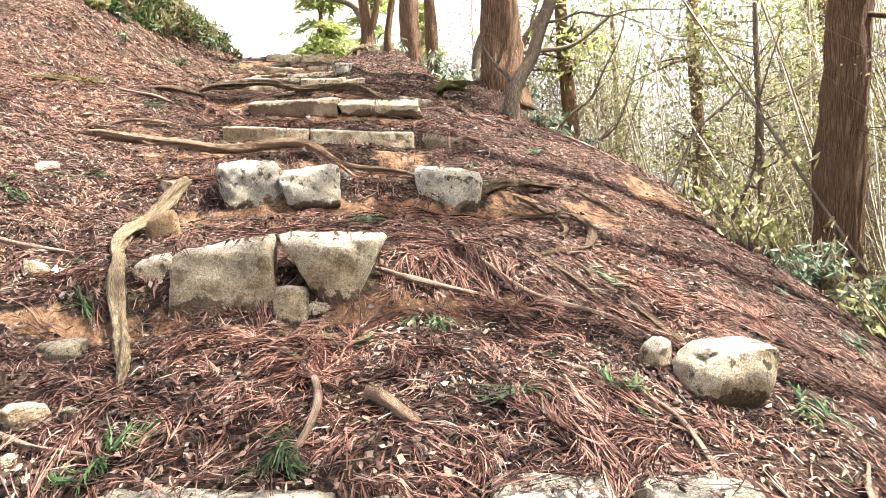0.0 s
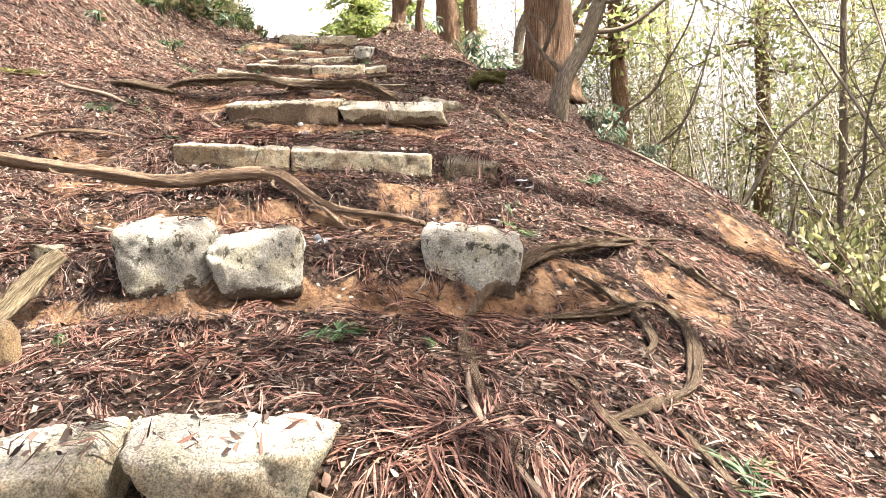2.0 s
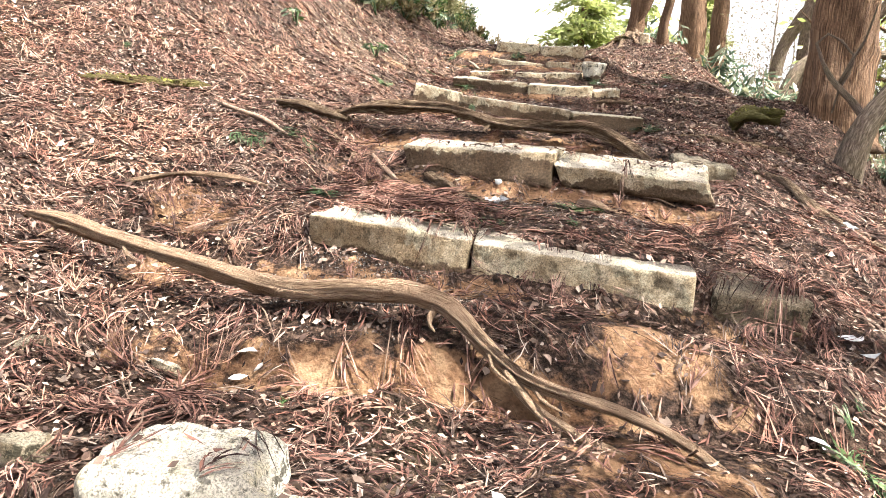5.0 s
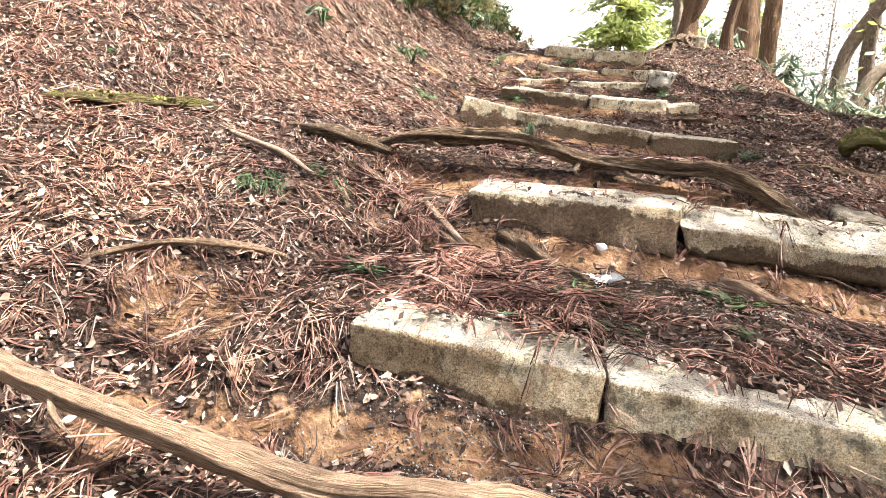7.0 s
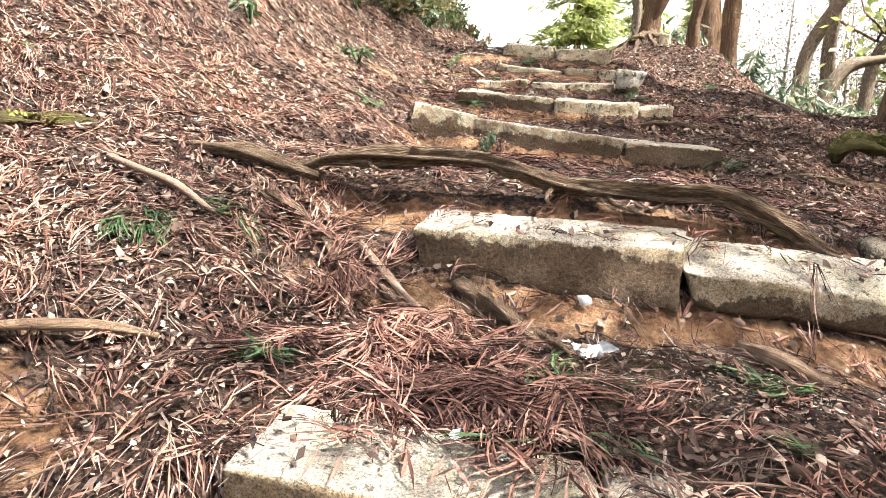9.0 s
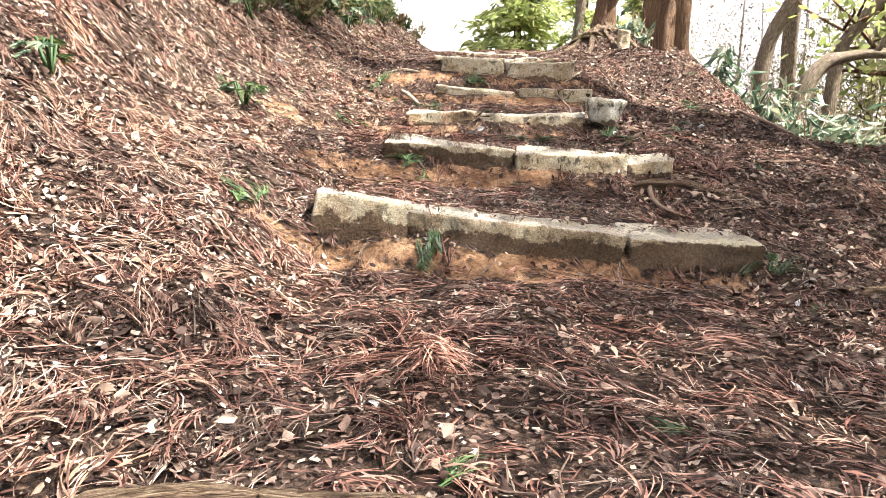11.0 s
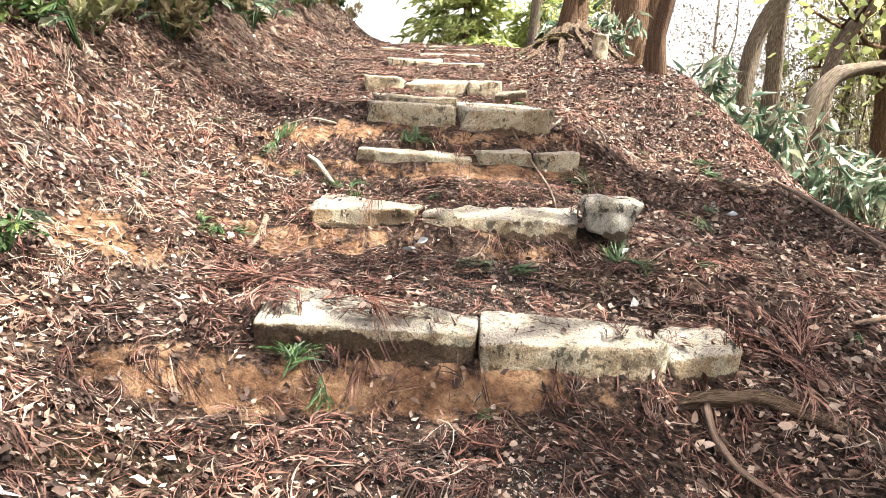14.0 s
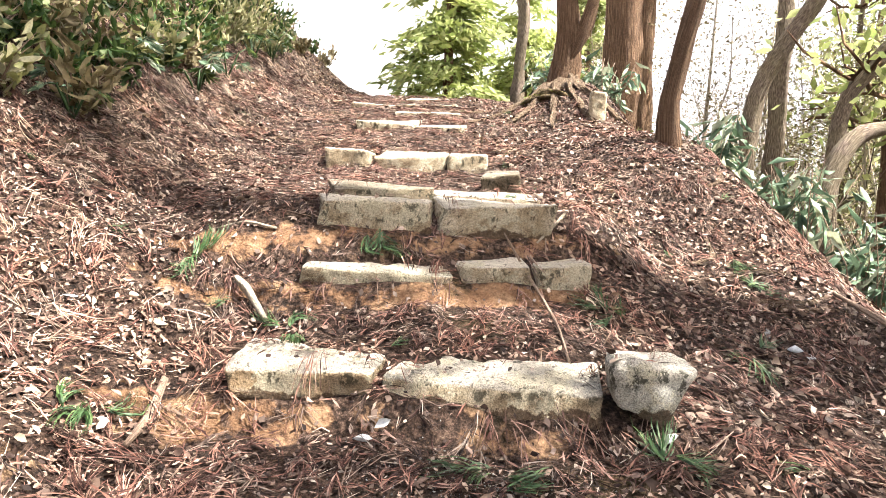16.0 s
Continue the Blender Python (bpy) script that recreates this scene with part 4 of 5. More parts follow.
def tree(name, seed, height, radius, bark, leaf, count, low, reach, rise, leaves, leaf_size, spread_, label, trunk_sides=10, bend=0.05, droop=0.0):
    """A tree built at the origin: tapered trunk, limbs with twigs, and a crown of single leaves."""
    g = np.random.default_rng(seed)
    e = new(name)
    e.empty_display_size = 0.2
    tagged(e, label, "tree")
    lean = g.normal(size=2) * bend
    pts = [(0, 0, -0.4, radius * 1.15)] + [(lean[0] * h + g.normal() * bend * 0.6, lean[1] * h + g.normal() * bend * 0.6, h, radius * (1 - 0.85 * h / height)) for h in np.linspace(0, height, 9)]
    tube("trunk", pts, bark, e, step=0.35, sides=trunk_sides, rough=0.16, seed=seed, flare=0.35)
    arms, tips = limbs_of(None, height, radius, count, low, reach, rise, g, lean)
    tubes("branchwork", arms, bark, e, step=1.2, sides=3, rough=0.1)
    if leaves:
        c = np.array([t[0] for t in tips])
        d = np.array([t[1] for t in tips])
        i = g.integers(0, len(c), leaves)
        cc = c[i] + g.normal(size=(leaves, 3)) * spread_
        cc[:, 2] -= np.abs(g.normal(size=leaves)) * droop
        ax = d[i] * 0.6 + g.normal(size=(leaves, 3)) * 0.6
        ax[:, 2] -= droop * 2
        v, f = simple_leaves(cc, ax, leaf_size * g.uniform(0.6, 1.3, leaves), g)
        fast_mesh("crown", v, f, leaf, e)
    return e


def put(ob, x, y, turn=0.0, size=1.0, sink=0.0):
    ob.matrix_basis = pose(x, y, float(land(x, y)) - sink, 0, 0, turn) @ Matrix.Scale(size, 4)
    return ob


FG = "trees of the valley forest"
kinds = [
    tree("broadleaf_tree", 1, 11, 0.13, M_BARK, M_SPRING, 26, 0.18, 2.6, 0.5, 2600, 0.15, 0.4, "slender broadleaf tree in thin yellow-green spring leaf"),
    tree("broadleaf_tree", 2, 9, 0.09, M_PALEBARK, M_DRYLEAF, 30, 0.10, 2.4, 0.7, 2300, 0.12, 0.4, "thin pale-barked tree with dry twigs and few leaves"),
    tree("cedar_tree", 3, 17, 0.24, M_CEDAR, M_CONIFER, 44, 0.22, 2.4, -0.1, 3000, 0.2, 0.3, "tall straight cedar with fibrous red-brown bark", 14, 0.015, 0.12),
    tree("broadleaf_tree", 4, 7, 0.06, M_PALEBARK, M_SPRING, 30, 0.08, 1.9, 0.8, 2500, 0.13, 0.4, "bushy young tree in yellow-green spring leaf"),
    tree("bare_tree", 5, 8, 0.07, M_PALEBARK, None, 52, 0.06, 2.2, 0.8, 0, 0.1, 0.2, "bare crooked pale-twigged understorey tree", bend=0.12),
]
first = [False] * len(kinds)


def forest(k, x, y, size, sink=0.05):
    if not first[k]:
        first[k] = True
        ob = put(kinds[k], x, y, R.uniform(0, 360), size, sink)
        tagged(ob, group=FG)
        return ob
    m = pose(x, y, float(land(x, y)) - sink, 0, 0, R.uniform(0, 360))
    ob = copy_thing(kinds[k], m)
    ob.scale = (size, size, size)
    return ob


# valley side, ridge beyond the steps, bank on the uphill side
for k in range(78):
    for _ in range(20):
        far = R.uniform(0, 1) ** 0.8
        x, y = R.uniform(3.2, 8) + far * 18, R.uniform(4, 34)
        u, v = across(np.array(x), np.array(y))
        if u > 3.8 and not (y < 8 and x < 9) and not (abs(x - 5) < 1 and abs(y - 9.8) < 1.2) and x > 0.42 * (y - 4) - 3.5:
            break
    forest(R.choices(range(5), (3, 6, 2, 4, 5))[0], x, y, R.uniform(0.75, 1.2))
for k in range(16):
    forest(R.choices(range(5), (3, 3, 3, 3, 2))[0], R.uniform(0.5, 9), R.uniform(20, 36), R.uniform(0.7, 1.1))
for k in range(12):
    y = R.uniform(2, 20)
    forest(R.choices(range(5), (2, 2, 2, 3, 1))[0], float(np.interp(y, AXIS_Y, AXIS_X)) - R.uniform(5.5, 9), y, R.uniform(0.7, 1.0))
for k in range(14):
    forest(R.choice((1, 1, 3, 4)), R.uniform(-3.6, 1.2), R.uniform(20.5, 29), R.uniform(0.4, 0.7))


VALLEY_Y, VALLEY_X = [0, 4, 17, 21, 34], [4.6, 4.6, 6.4, 0.0, 0.5]   # where the undergrowth of the valley begins


def thicket(n, g):
    """Pale bare stems and twigs of the valley undergrowth, too many to count."""
    y = g.uniform(0, 34, n)
    x = np.interp(y, VALLEY_Y, VALLEY_X) + g.uniform(0, 1, n) ** 0.8 * 19
    base_ = np.stack([x, y, land(x, y) - 0.1], 1)
    H = g.uniform(3, 9, n) + np.clip(1.5 - base_[:, 2], 0, 7)
    lean = g.normal(0, 0.2, (n, 2))
    top = base_ + np.stack([lean[:, 0] * H, lean[:, 1] * H, H], 1)
    r = g.uniform(0.012, 0.04, n)
    tri = np.array([(1, 0, 0), (-0.5, 0.87, 0), (-0.5, -0.87, 0)])
    low = base_[:, None] + tri[None] * r[:, None, None]
    high = top[:, None] + tri[None] * (0.25 * r)[:, None, None]
    v1 = np.concatenate([low, high], 1)
    f1 = np.arange(n)[:, None, None] * 6 + np.array([(0, 1, 4), (0, 4, 3), (1, 2, 5), (1, 5, 4), (2, 0, 3), (2, 3, 5)])[None]
    T = 14
    s = g.uniform(0.25, 1.0, (n, T, 1))
    p = base_[:, None] + (top - base_)[:, None] * s
    a = g.uniform(0, 6.283, (n, T, 1))
    d = np.concatenate([np.cos(a), np.sin(a), g.uniform(0.1, 1.2, (n, T, 1))], -1) * g.uniform(0.4, 1.9, (n, T, 1))
    w = np.concatenate([-np.sin(a), np.cos(a), np.zeros_like(a)], -1) * g.uniform(0.005, 0.012, (n, T, 1))
    u = np.array([0, 0, 0.008])
    v2 = np.stack([p + w, p - w, p + d, p + u + d * 0.02, p - u + d * 0.02], 2)
    f2 = len(v1.reshape(-1, 3)) + np.arange(n * T)[:, None, None] * 5 + np.array([(0, 1, 2), (3, 4, 2)])[None]
    ob = fast_mesh("thicket", np.concatenate([v1.reshape(-1, 3), v2.reshape(-1, 3)]), np.concatenate([f1.reshape(-1, 3), f2.reshape(-1, 3)]), M_TWIG)
    tagged(ob, "pale bare stems and twigs of the valley undergrowth", "undergrowth", kind="stuff")


thicket(1500, np.random.default_rng(5))


def valley_leaves(n, g):
    """Thin spring leaf of the undergrowth, in loose sprays that follow the twigs, too many to count."""
    hubs = n // 22
    y = g.uniform(1, 34, hubs)
    x = np.interp(y, VALLEY_Y, VALLEY_X) + 0.2 + g.uniform(0, 1, hubs) ** 0.9 * 15
    z = land(x, y) + g.uniform(0.1, 1, hubs) ** 0.9 * (5.0 + np.clip(1.5 - land(x, y), 0, 7))
    a = g.uniform(0, 6.283, hubs)
    d = np.stack([np.cos(a), np.sin(a), g.uniform(-0.5, 0.6, hubs)], 1)
    i = np.repeat(np.arange(hubs), 22)
    c = np.stack([x, y, z], 1)[i] + d[i] * g.uniform(-0.65, 0.65, (len(i), 1)) + g.normal(size=(len(i), 3)) * np.array([0.12, 0.12, 0.10])
    v, f = simple_leaves(c, d[i] * 0.5 + g.normal(size=(len(i), 3)) * 0.6, g.uniform(0.035, 0.085, len(i)), g, 0.24)
    tagged(fast_mesh("thicket_leaves", v, f, M_VALLEYLEAF), "thin yellow-green spring leaves of the valley undergrowth", "undergrowth", kind="stuff")


valley_leaves(190000, np.random.default_rng(6))
# unseen trees added towards the sun, behind the walker, to dapple the path
for x, y, k in ((6.5, -2.5, 0), (8.5, 1.5, 3), (5.5, -7, 2), (9, -5, 1), (12, -8, 0), (11, -1.5, 1), (3.5, -9, 0), (8.5, 3.2, 3), (4.6, -3.5, 3), (7.0, 0.0, 0), (9.5, 4.5, 0), (10.5, 2.5, 2), (8.0, -3.5, 0)):
    forest(k, x, y, R.uniform(0.9, 1.15))


def big_tree(name, pts, bark, label, limbs=(), leaf=None, seed=1, sides=18, flare=0.5, step=0.12, crown=None, rough=0.14):
    e = new(name)
    e.location = pts[0][:3]
    tagged(e, label, "tree", "trees along the path edge")
    o = Vector(pts[0][:3])
    rel = lambda rows: [(p[0] - o.x, p[1] - o.y, p[2] - o.z, p[3]) for p in rows]
    first_row = rel(pts)
    tube("trunk", [(first_row[0][0], first_row[0][1], -0.4, first_row[0][3])] + first_row, bark, e, step=step, sides=sides, rough=rough, seed=seed, flare=flare)
    for k, l in enumerate(limbs):
        tube("branch", rel(l), bark, e, step=0.1, sides=8, rough=0.2, seed=seed + k)
    if crown:
        g = np.random.default_rng(seed)
        centre, radius, n, size, m = crown[:5]
        clumps = crown[5] if len(crown) > 5 else 60
        q = g.normal(size=(n, 3))
        q = q / np.linalg.norm(q, axis=1)[:, None] * radius * g.uniform(0.2, 1, (n, 1)) ** 0.6
        hubs = g.normal(size=(clumps, 3))
        hubs = hubs / np.linalg.norm(hubs, axis=1)[:, None] * radius * 0.8 * g.uniform(0.3, 1, (clumps, 1))
        c = hubs[g.integers(0, clumps, n)] + g.normal(size=(n, 3)) * radius * 0.13 + np.array(centre) - np.array(pts[0][:3])
        v, f = simple_leaves(c, g.normal(size=(n, 3)) + np.array([0, 0, -0.5]), size * g.uniform(0.6, 1.3, n), g)
        fast_mesh("crown", v, f, m, e)
    return e


# great cedar out on the valley side
big_tree("cedar_tree", [(4.98, 9.82, gz(4.98, 9.82), 0.33), (5.04, 9.84, 1.0, 0.31), (5.38, 9.86, 4, 0.28), (5.8, 9.9, 8, 0.24), (6.2, 9.9, 14, 0.2), (6.4, 9.9, 19, 0.05)], M_CEDAR,
         "great straight cedar with ribbed fibrous bark on the valley side", [[(5.3, 9.8, 3.9, 0.04), (5.9, 9.6, 3.7, 0.03), (6.6, 9.4, 3.3, 0.012)], [(5.2, 9.7, 5, 0.05), (5.9, 9.0, 4.8, 0.03), (6.4, 8.6, 4.4, 0.012)]],
         seed=4, flare=0.25, crown=((6.4, 9.7, 14), 3.2, 2500, 0.2, M_CONIFER))
# cedar and leaning tree at the edge
big_tree("cedar_tree", [(0.52, 11.6, gz(0.52, 11.6), 0.36), (0.53, 11.6, 4.2, 0.34), (0.56, 11.6, 6, 0.31), (0.58, 11.6, 10, 0.25), (0.6, 11.6, 16, 0.08)], M_CEDAR,
         "thick cedar with red-brown fibrous bark at the path edge", seed=9, flare=0.3, crown=((0.6, 11.8, 16), 2.2, 2000, 0.2, M_CONIFER))
big_tree("leaning_tree", [(0.64, 10.1, gz(0.64, 10.1), 0.13), (0.76, 10.12, 3.4, 0.115), (1.0, 10.15, 3.8, 0.1), (1.2, 10.18, 4.3, 0.095), (1.45, 10.2, 4.9, 0.085), (1.7, 10.2, 6, 0.07), (1.9, 10.3, 8, 0.03)], M_BARK,
         "leaning grey-brown tree with a long dark side branch", [[(1.12, 10.17, 4.26, 0.026), (1.26, 10.15, 4.31, 0.022), (1.48, 10.15, 4.33, 0.02), (1.79, 10.15, 4.41, 0.018), (2.15, 10.15, 4.31, 0.016), (2.52, 10.15, 4.36, 0.014), (3.2, 10.0, 4.25, 0.005)],
          [(2.3, 10.15, 4.33, 0.01), (2.7, 10.1, 4.1, 0.007), (3.1, 10.0, 3.75, 0.003)], [(0.74, 10.12, 3.42, 0.04), (0.61, 10.14, 3.62, 0.034), (0.45, 10.15, 3.8, 0.028), (0.34, 10.15, 3.98, 0.018), (0.27, 10.15, 4.16, 0.013), (0.36, 10.15, 4.25, 0.012), (0.48, 10.15, 4.18, 0.012),
          (0.6, 10.15, 4.03, 0.011), (0.57, 10.15, 3.87, 0.011), (0.5, 10.15, 3.72, 0.010), (0.46, 10.15, 3.5, 0.008)], [(0.5, 10.15, 3.78, 0.018), (0.58, 10.15, 4.0, 0.015), (0.67, 10.15, 4.18, 0.012), (0.74, 10.15, 4.5, 0.006)]], seed=12, flare=0.6, crown=((1.9, 10.4, 8.5), 1.8, 1200, 0.1, M_SPRING))
# dark thin saplings hanging over the valley edge
for rows in ([(1.5, 11.4, gz(1.5, 11.4), 0.028), (1.8, 11.45, 2.5, 0.024), (2.08, 11.5, 2.66, 0.022), (2.34, 11.5, 2.84, 0.02), (2.58, 11.5, 3.29, 0.016), (2.9, 11.6, 4.3, 0.006)],
             [(1.3, 11.6, gz(1.3, 11.6), 0.028), (1.6, 11.5, 3.1, 0.022), (2.0, 11.5, 3.38, 0.019), (2.21, 11.5, 3.79, 0.016), (2.55, 11.5, 4.4, 0.012), (2.8, 11.5, 5.4, 0.005)],
             [(2.7, 10.6, gz(2.7, 10.6), 0.03), (3.1, 10.7, 1.9, 0.026), (3.5, 10.8, 2.6, 0.022), (4.1, 10.9, 3.1, 0.016), (4.8, 11, 3.9, 0.006)],
             [(3.3, 9.4, gz(3.3, 9.4), 0.03), (3.5, 9.3, 1.2, 0.026), (3.8, 9.2, 1.9, 0.02), (3.9, 9.2, 2.7, 0.014), (4.3, 9.2, 3.8, 0.005)]):
    x, y, z, r = rows[2]
    big_tree("sapling", rows, M_BARK, "thin dark crooked sapling hanging over the valley edge",
             [[(x, y, z, 0.01), (x + 0.3, y - 0.1, z + 0.25, 0.007), (x + 0.75, y - 0.1, z + 0.3, 0.003)], [(*rows[3][:3], 0.009), (rows[3][0] - 0.2, y, rows[3][2] + 0.35, 0.006), (rows[3][0] - 0.25, y, rows[3][2] + 0.8, 0.003)],
              [(*rows[3][:3], 0.009), (rows[3][0] + 0.4, y, rows[3][2] + 0.1, 0.006), (rows[3][0] + 0.9, y, rows[3][2] + 0.4, 0.003)]], seed=int(x * 40), sides=8, flare=0.1)
# trunks at the upper edge
big_tree("slim_tree", [(-1.72, 13.4, gz(-1.72, 13.4), 0.081), (-1.74, 13.4, 5.35, 0.065), (-1.66, 13.4, 5.8, 0.062), (-1.56, 13.42, 6.3, 0.062), (-1.5, 13.45, 7.5, 0.053), (-1.4, 13.5, 13, 0.019)], M_CEDAR,
         "slim ribbed tree standing at the edge of the path", seed=15, flare=0.5, crown=((-1.4, 13.5, 12), 1.5, 1200, 0.12, M_SPRING))
big_tree("forked_tree", [(-2.72, 15.9, gz(-2.72, 15.9), 0.163), (-2.68, 15.9, 6.3, 0.129), (-2.72, 15.9, 6.9, 0.116), (-2.8, 15.9, 8, 0.095), (-2.9, 15.9, 11, 0.034)], M_CEDAR,
         "forked tree on a hump of roots", [[(-2.66, 15.88, 6.1, 0.082), (-2.5, 15.85, 6.5, 0.075), (-2.36, 15.85, 7.1, 0.068), (-2.2, 15.8, 8.5, 0.041)]], seed=18, flare=0.12, crown=((-2.8, 15.9, 12), 1.6, 1800, 0.12, M_SPRING))
big_tree("cedar_tree", [(-2.1, 18.9, gz(-2.1, 18.9), 0.26), (-2.1, 18.9, 8, 0.24), (-2.08, 18.9, 12, 0.18), (-2.05, 18.9, 17, 0.05)], M_CEDAR, "straight cedar behind the forked tree", seed=21, crown=((-2, 18.9, 14), 2.4, 2000, 0.2, M_CONIFER))
big_tree("cedar_tree", [(-1.75, 21, gz(-1.75, 21), 0.2), (-1.75, 21, 9, 0.18), (-1.7, 21, 15, 0.05)], M_CEDAR, "straight cedar on the ridge", seed=22, crown=((-1.7, 21, 13), 2.0, 1500, 0.2, M_CONIFER))
big_tree("crooked_tree", [(0.2, 19.3, gz(0.2, 19.3), 0.14), (0.18, 19.3, 6.2, 0.12), (0.2, 19.3, 7.2, 0.11), (0.15, 19.3, 9, 0.07), (0.1, 19.3, 12, 0.02)], M_BARK, "dark straight understorey tree", seed=25)
big_tree("crooked_tree", [(-0.35, 18.5, gz(-0.35, 18.5), 0.13), (-0.3, 18.5, 5.9, 0.11), (0.05, 18.5, 6.8, 0.11), (0.55, 18.5, 7.6, 0.10), (1.1, 18.5, 8.8, 0.06)], M_BARK, "dark crooked tree bending over the valley", seed=26)
big_tree("crooked_tree", [(0.75, 18.5, gz(0.75, 18.5), 0.12), (0.8, 18.5, 5.7, 0.10), (1.15, 18.5, 6.5, 0.1), (1.65, 18.5, 7.2, 0.1), (1.95, 18.5, 8.2, 0.07), (2.2, 18.5, 10, 0.03)], M_BARK, "dark crooked tree bending over the valley", seed=27)
big_tree("crooked_tree", [(-4.05, 21.5, gz(-4.05, 21.5), 0.12), (-4.0, 21.5, 7.2, 0.11), (-3.98, 21.5, 8.2, 0.1), (-4.3, 21.5, 8.9, 0.09), (-5.0, 21.5, 9.2, 0.05)], M_BARK, "crooked tree arching over the top of the steps", [[(-4.15, 21.5, 8.6, 0.06), (-3.8, 21.5, 9.1, 0.04), (-3.5, 21.4, 9.9, 0.02)]], seed=28)
big_tree("fallen_tree", [(-0.3, 15.6, gz(-0.3, 15.6), 0.12), (0.1, 15.8, 5.15, 0.1), (0.6, 16.1, 5.45, 0.07), (1.3, 16.4, 5.55, 0.062), (2.2, 16.8, 5.7, 0.05), (3.2, 17, 6.4, 0.03)], M_BARK, "thick limb leaning out over the valley", [[(0.9, 16.2, 5.5, 0.04), (1.2, 16.2, 6.1, 0.03), (1.6, 16.2, 7.2, 0.015)]], seed=30, flare=0.2)


# unseen valley-side trees, added so thin crowns shade the path, not the bank
for k, (v, n) in enumerate(((0.9, 850), (2.5, 750), (4.0, 700), (5.5, 900), (7.0, 950), (8.5, 950), (10.0, 700))):
    p = Vector((float(np.interp(v, AXIS_Y, AXIS_X)) + 0.1, v, float(np.interp(v, EVEN_Y, EVEN_Z)))) + SUN_WAY * 10
    by = min(p.y, 6.2 + 0.5 * k)
    bx = max(p.x + 0.3, 0.49 * by + 2.1)
    foot = gz(bx, by)
    big_tree("broadleaf_tree", [(bx, by, foot, 0.15), (bx - 0.1, by + 0.1, foot + 4, 0.12), (p.x + 0.1, p.y, p.z - 1, 0.08), (p.x, p.y, p.z + 1.2, 0.02)], M_BARK,
             "unseen slender broadleaf tree added on the valley side to shade the path", [[(p.x + 0.1, p.y, p.z - 1.6, 0.05), (p.x + math.cos(a), p.y + math.sin(a), p.z - 0.5, 0.03), (p.x + 1.7 * math.cos(a), p.y + 1.7 * math.sin(a), p.z + 0.3, 0.01)] for a in (0.4, 2.3, 4.4)],
             seed=60 + k, crown=((p.x, p.y, p.z), 2.0, n, 0.16, M_SPRING, 24))


def conifer(x, y, z, height, reach, label, seed):
    """A sunlit conifer with drooping layered sprays."""
    g = np.random.default_rng(seed)
    e = new("conifer")
    e.location = (x, y, z)
    tagged(e, label, "tree", "conifers above the steps")
    tube("trunk", [(0, 0, -0.3, 0.12), (0, 0, height * 0.5, 0.08), (0.05, 0, height, 0.02)], M_CEDAR, e, step=0.3, sides=8)
    arms, cs, ds = [], [], []
    for k in range(95):
        h = g.uniform(0.08, 0.98)
        a = g.uniform(0, 6.28)
        L = reach * (1.08 - h) * g.uniform(0.7, 1.15)
        d = np.array([math.cos(a), math.sin(a), 0])
        rows = [(0, 0, h * height, 0.022)]
        for s in (0.35, 0.7, 1.0):
            p = d * L * s + np.array([0, 0, h * height + 0.12 * L * s - 0.42 * L * s * s])
            rows.append((*p, 0.018 * (1.1 - s)))
        for s in g.uniform(0.15, 1.0, 90):
            p = d * L * s + np.array([0, 0, h * height + 0.12 * L * s - 0.42 * L * s * s])
            cs.append(p + g.normal(size=3) * np.array([0.16, 0.16, 0.05]))
            ds.append(d + g.normal(size=3) * 0.5 + np.array([0, 0, -0.4]))
        arms.append(rows)
    tubes("branchwork", arms, M_CEDAR, e, step=0.4, sides=4)
    v, f = simple_leaves(np.array(cs), np.array(ds), 0.3 * g.uniform(0.6, 1.2, len(cs)), g, 0.13)
    fast_mesh("crown", v, f, M_CONIFER, e)
    return e


conifer(-5.7, 22.6, gz(-5.7, 22.6) - 0.3, 6.0, 1.7, "bright sunlit young conifer above the top of the steps", 41)
conifer(-4.4, 25.0, gz(-4.4, 25.0) - 0.3, 7.0, 1.9, "bright sunlit young conifer above the top of the steps", 42)
conifer(-3.0, 27.5, gz(-3.0, 27.5) - 0.3, 7.0, 2.0, "bright sunlit young conifer above the top of the steps", 43)


# ---- undergrowth ----
def sasa(x, y, size, seed, count=26):
    """A clump of bamboo grass: thin culms with long drooping blades."""
    g = np.random.default_rng(seed)
    e = new("bamboo_grass")
    e.location = on_land(x, y, -0.02)
    tagged(e, "clump of bamboo grass with long drooping blue-green blades", "plant", "bamboo grass along the path edge")
    culms, c, d = [], [], []
    for k in range(count):
        a, L = g.uniform(0, 6.28), size * g.uniform(0.6, 1.1)
        b = np.array([g.normal() * 0.16, g.normal() * 0.16, 0]) * size
        out = np.array([math.cos(a), math.sin(a), 0]) * L * 0.35
        tip = b + out + np.array([0, 0, L])
        culms.append([(*b, 0.006), (*(b + out * 0.3 + np.array([0, 0, L * 0.55])), 0.005), (*tip, 0.003)])
        for q in range(6):
            f = g.uniform(0.55, 1.0)
            w = g.uniform(0, 6.28)
            dr = np.array([math.cos(w), math.sin(w), g.uniform(-1.6, 0.1)])
            c.append(b + out * f + np.array([0, 0, L * f]) + dr * 0.11 * size)
            d.append(dr)
    tubes("stalkwork", culms, M_STICK, e, step=0.3, sides=4)
    v, f = leaves_data(np.array(c), np.array(d), 0.31 * size * g.uniform(0.7, 1.2, len(c)), 0.046 * size, g, 0.35)
    fast_mesh("foliage", v, f, M_SASA, e)


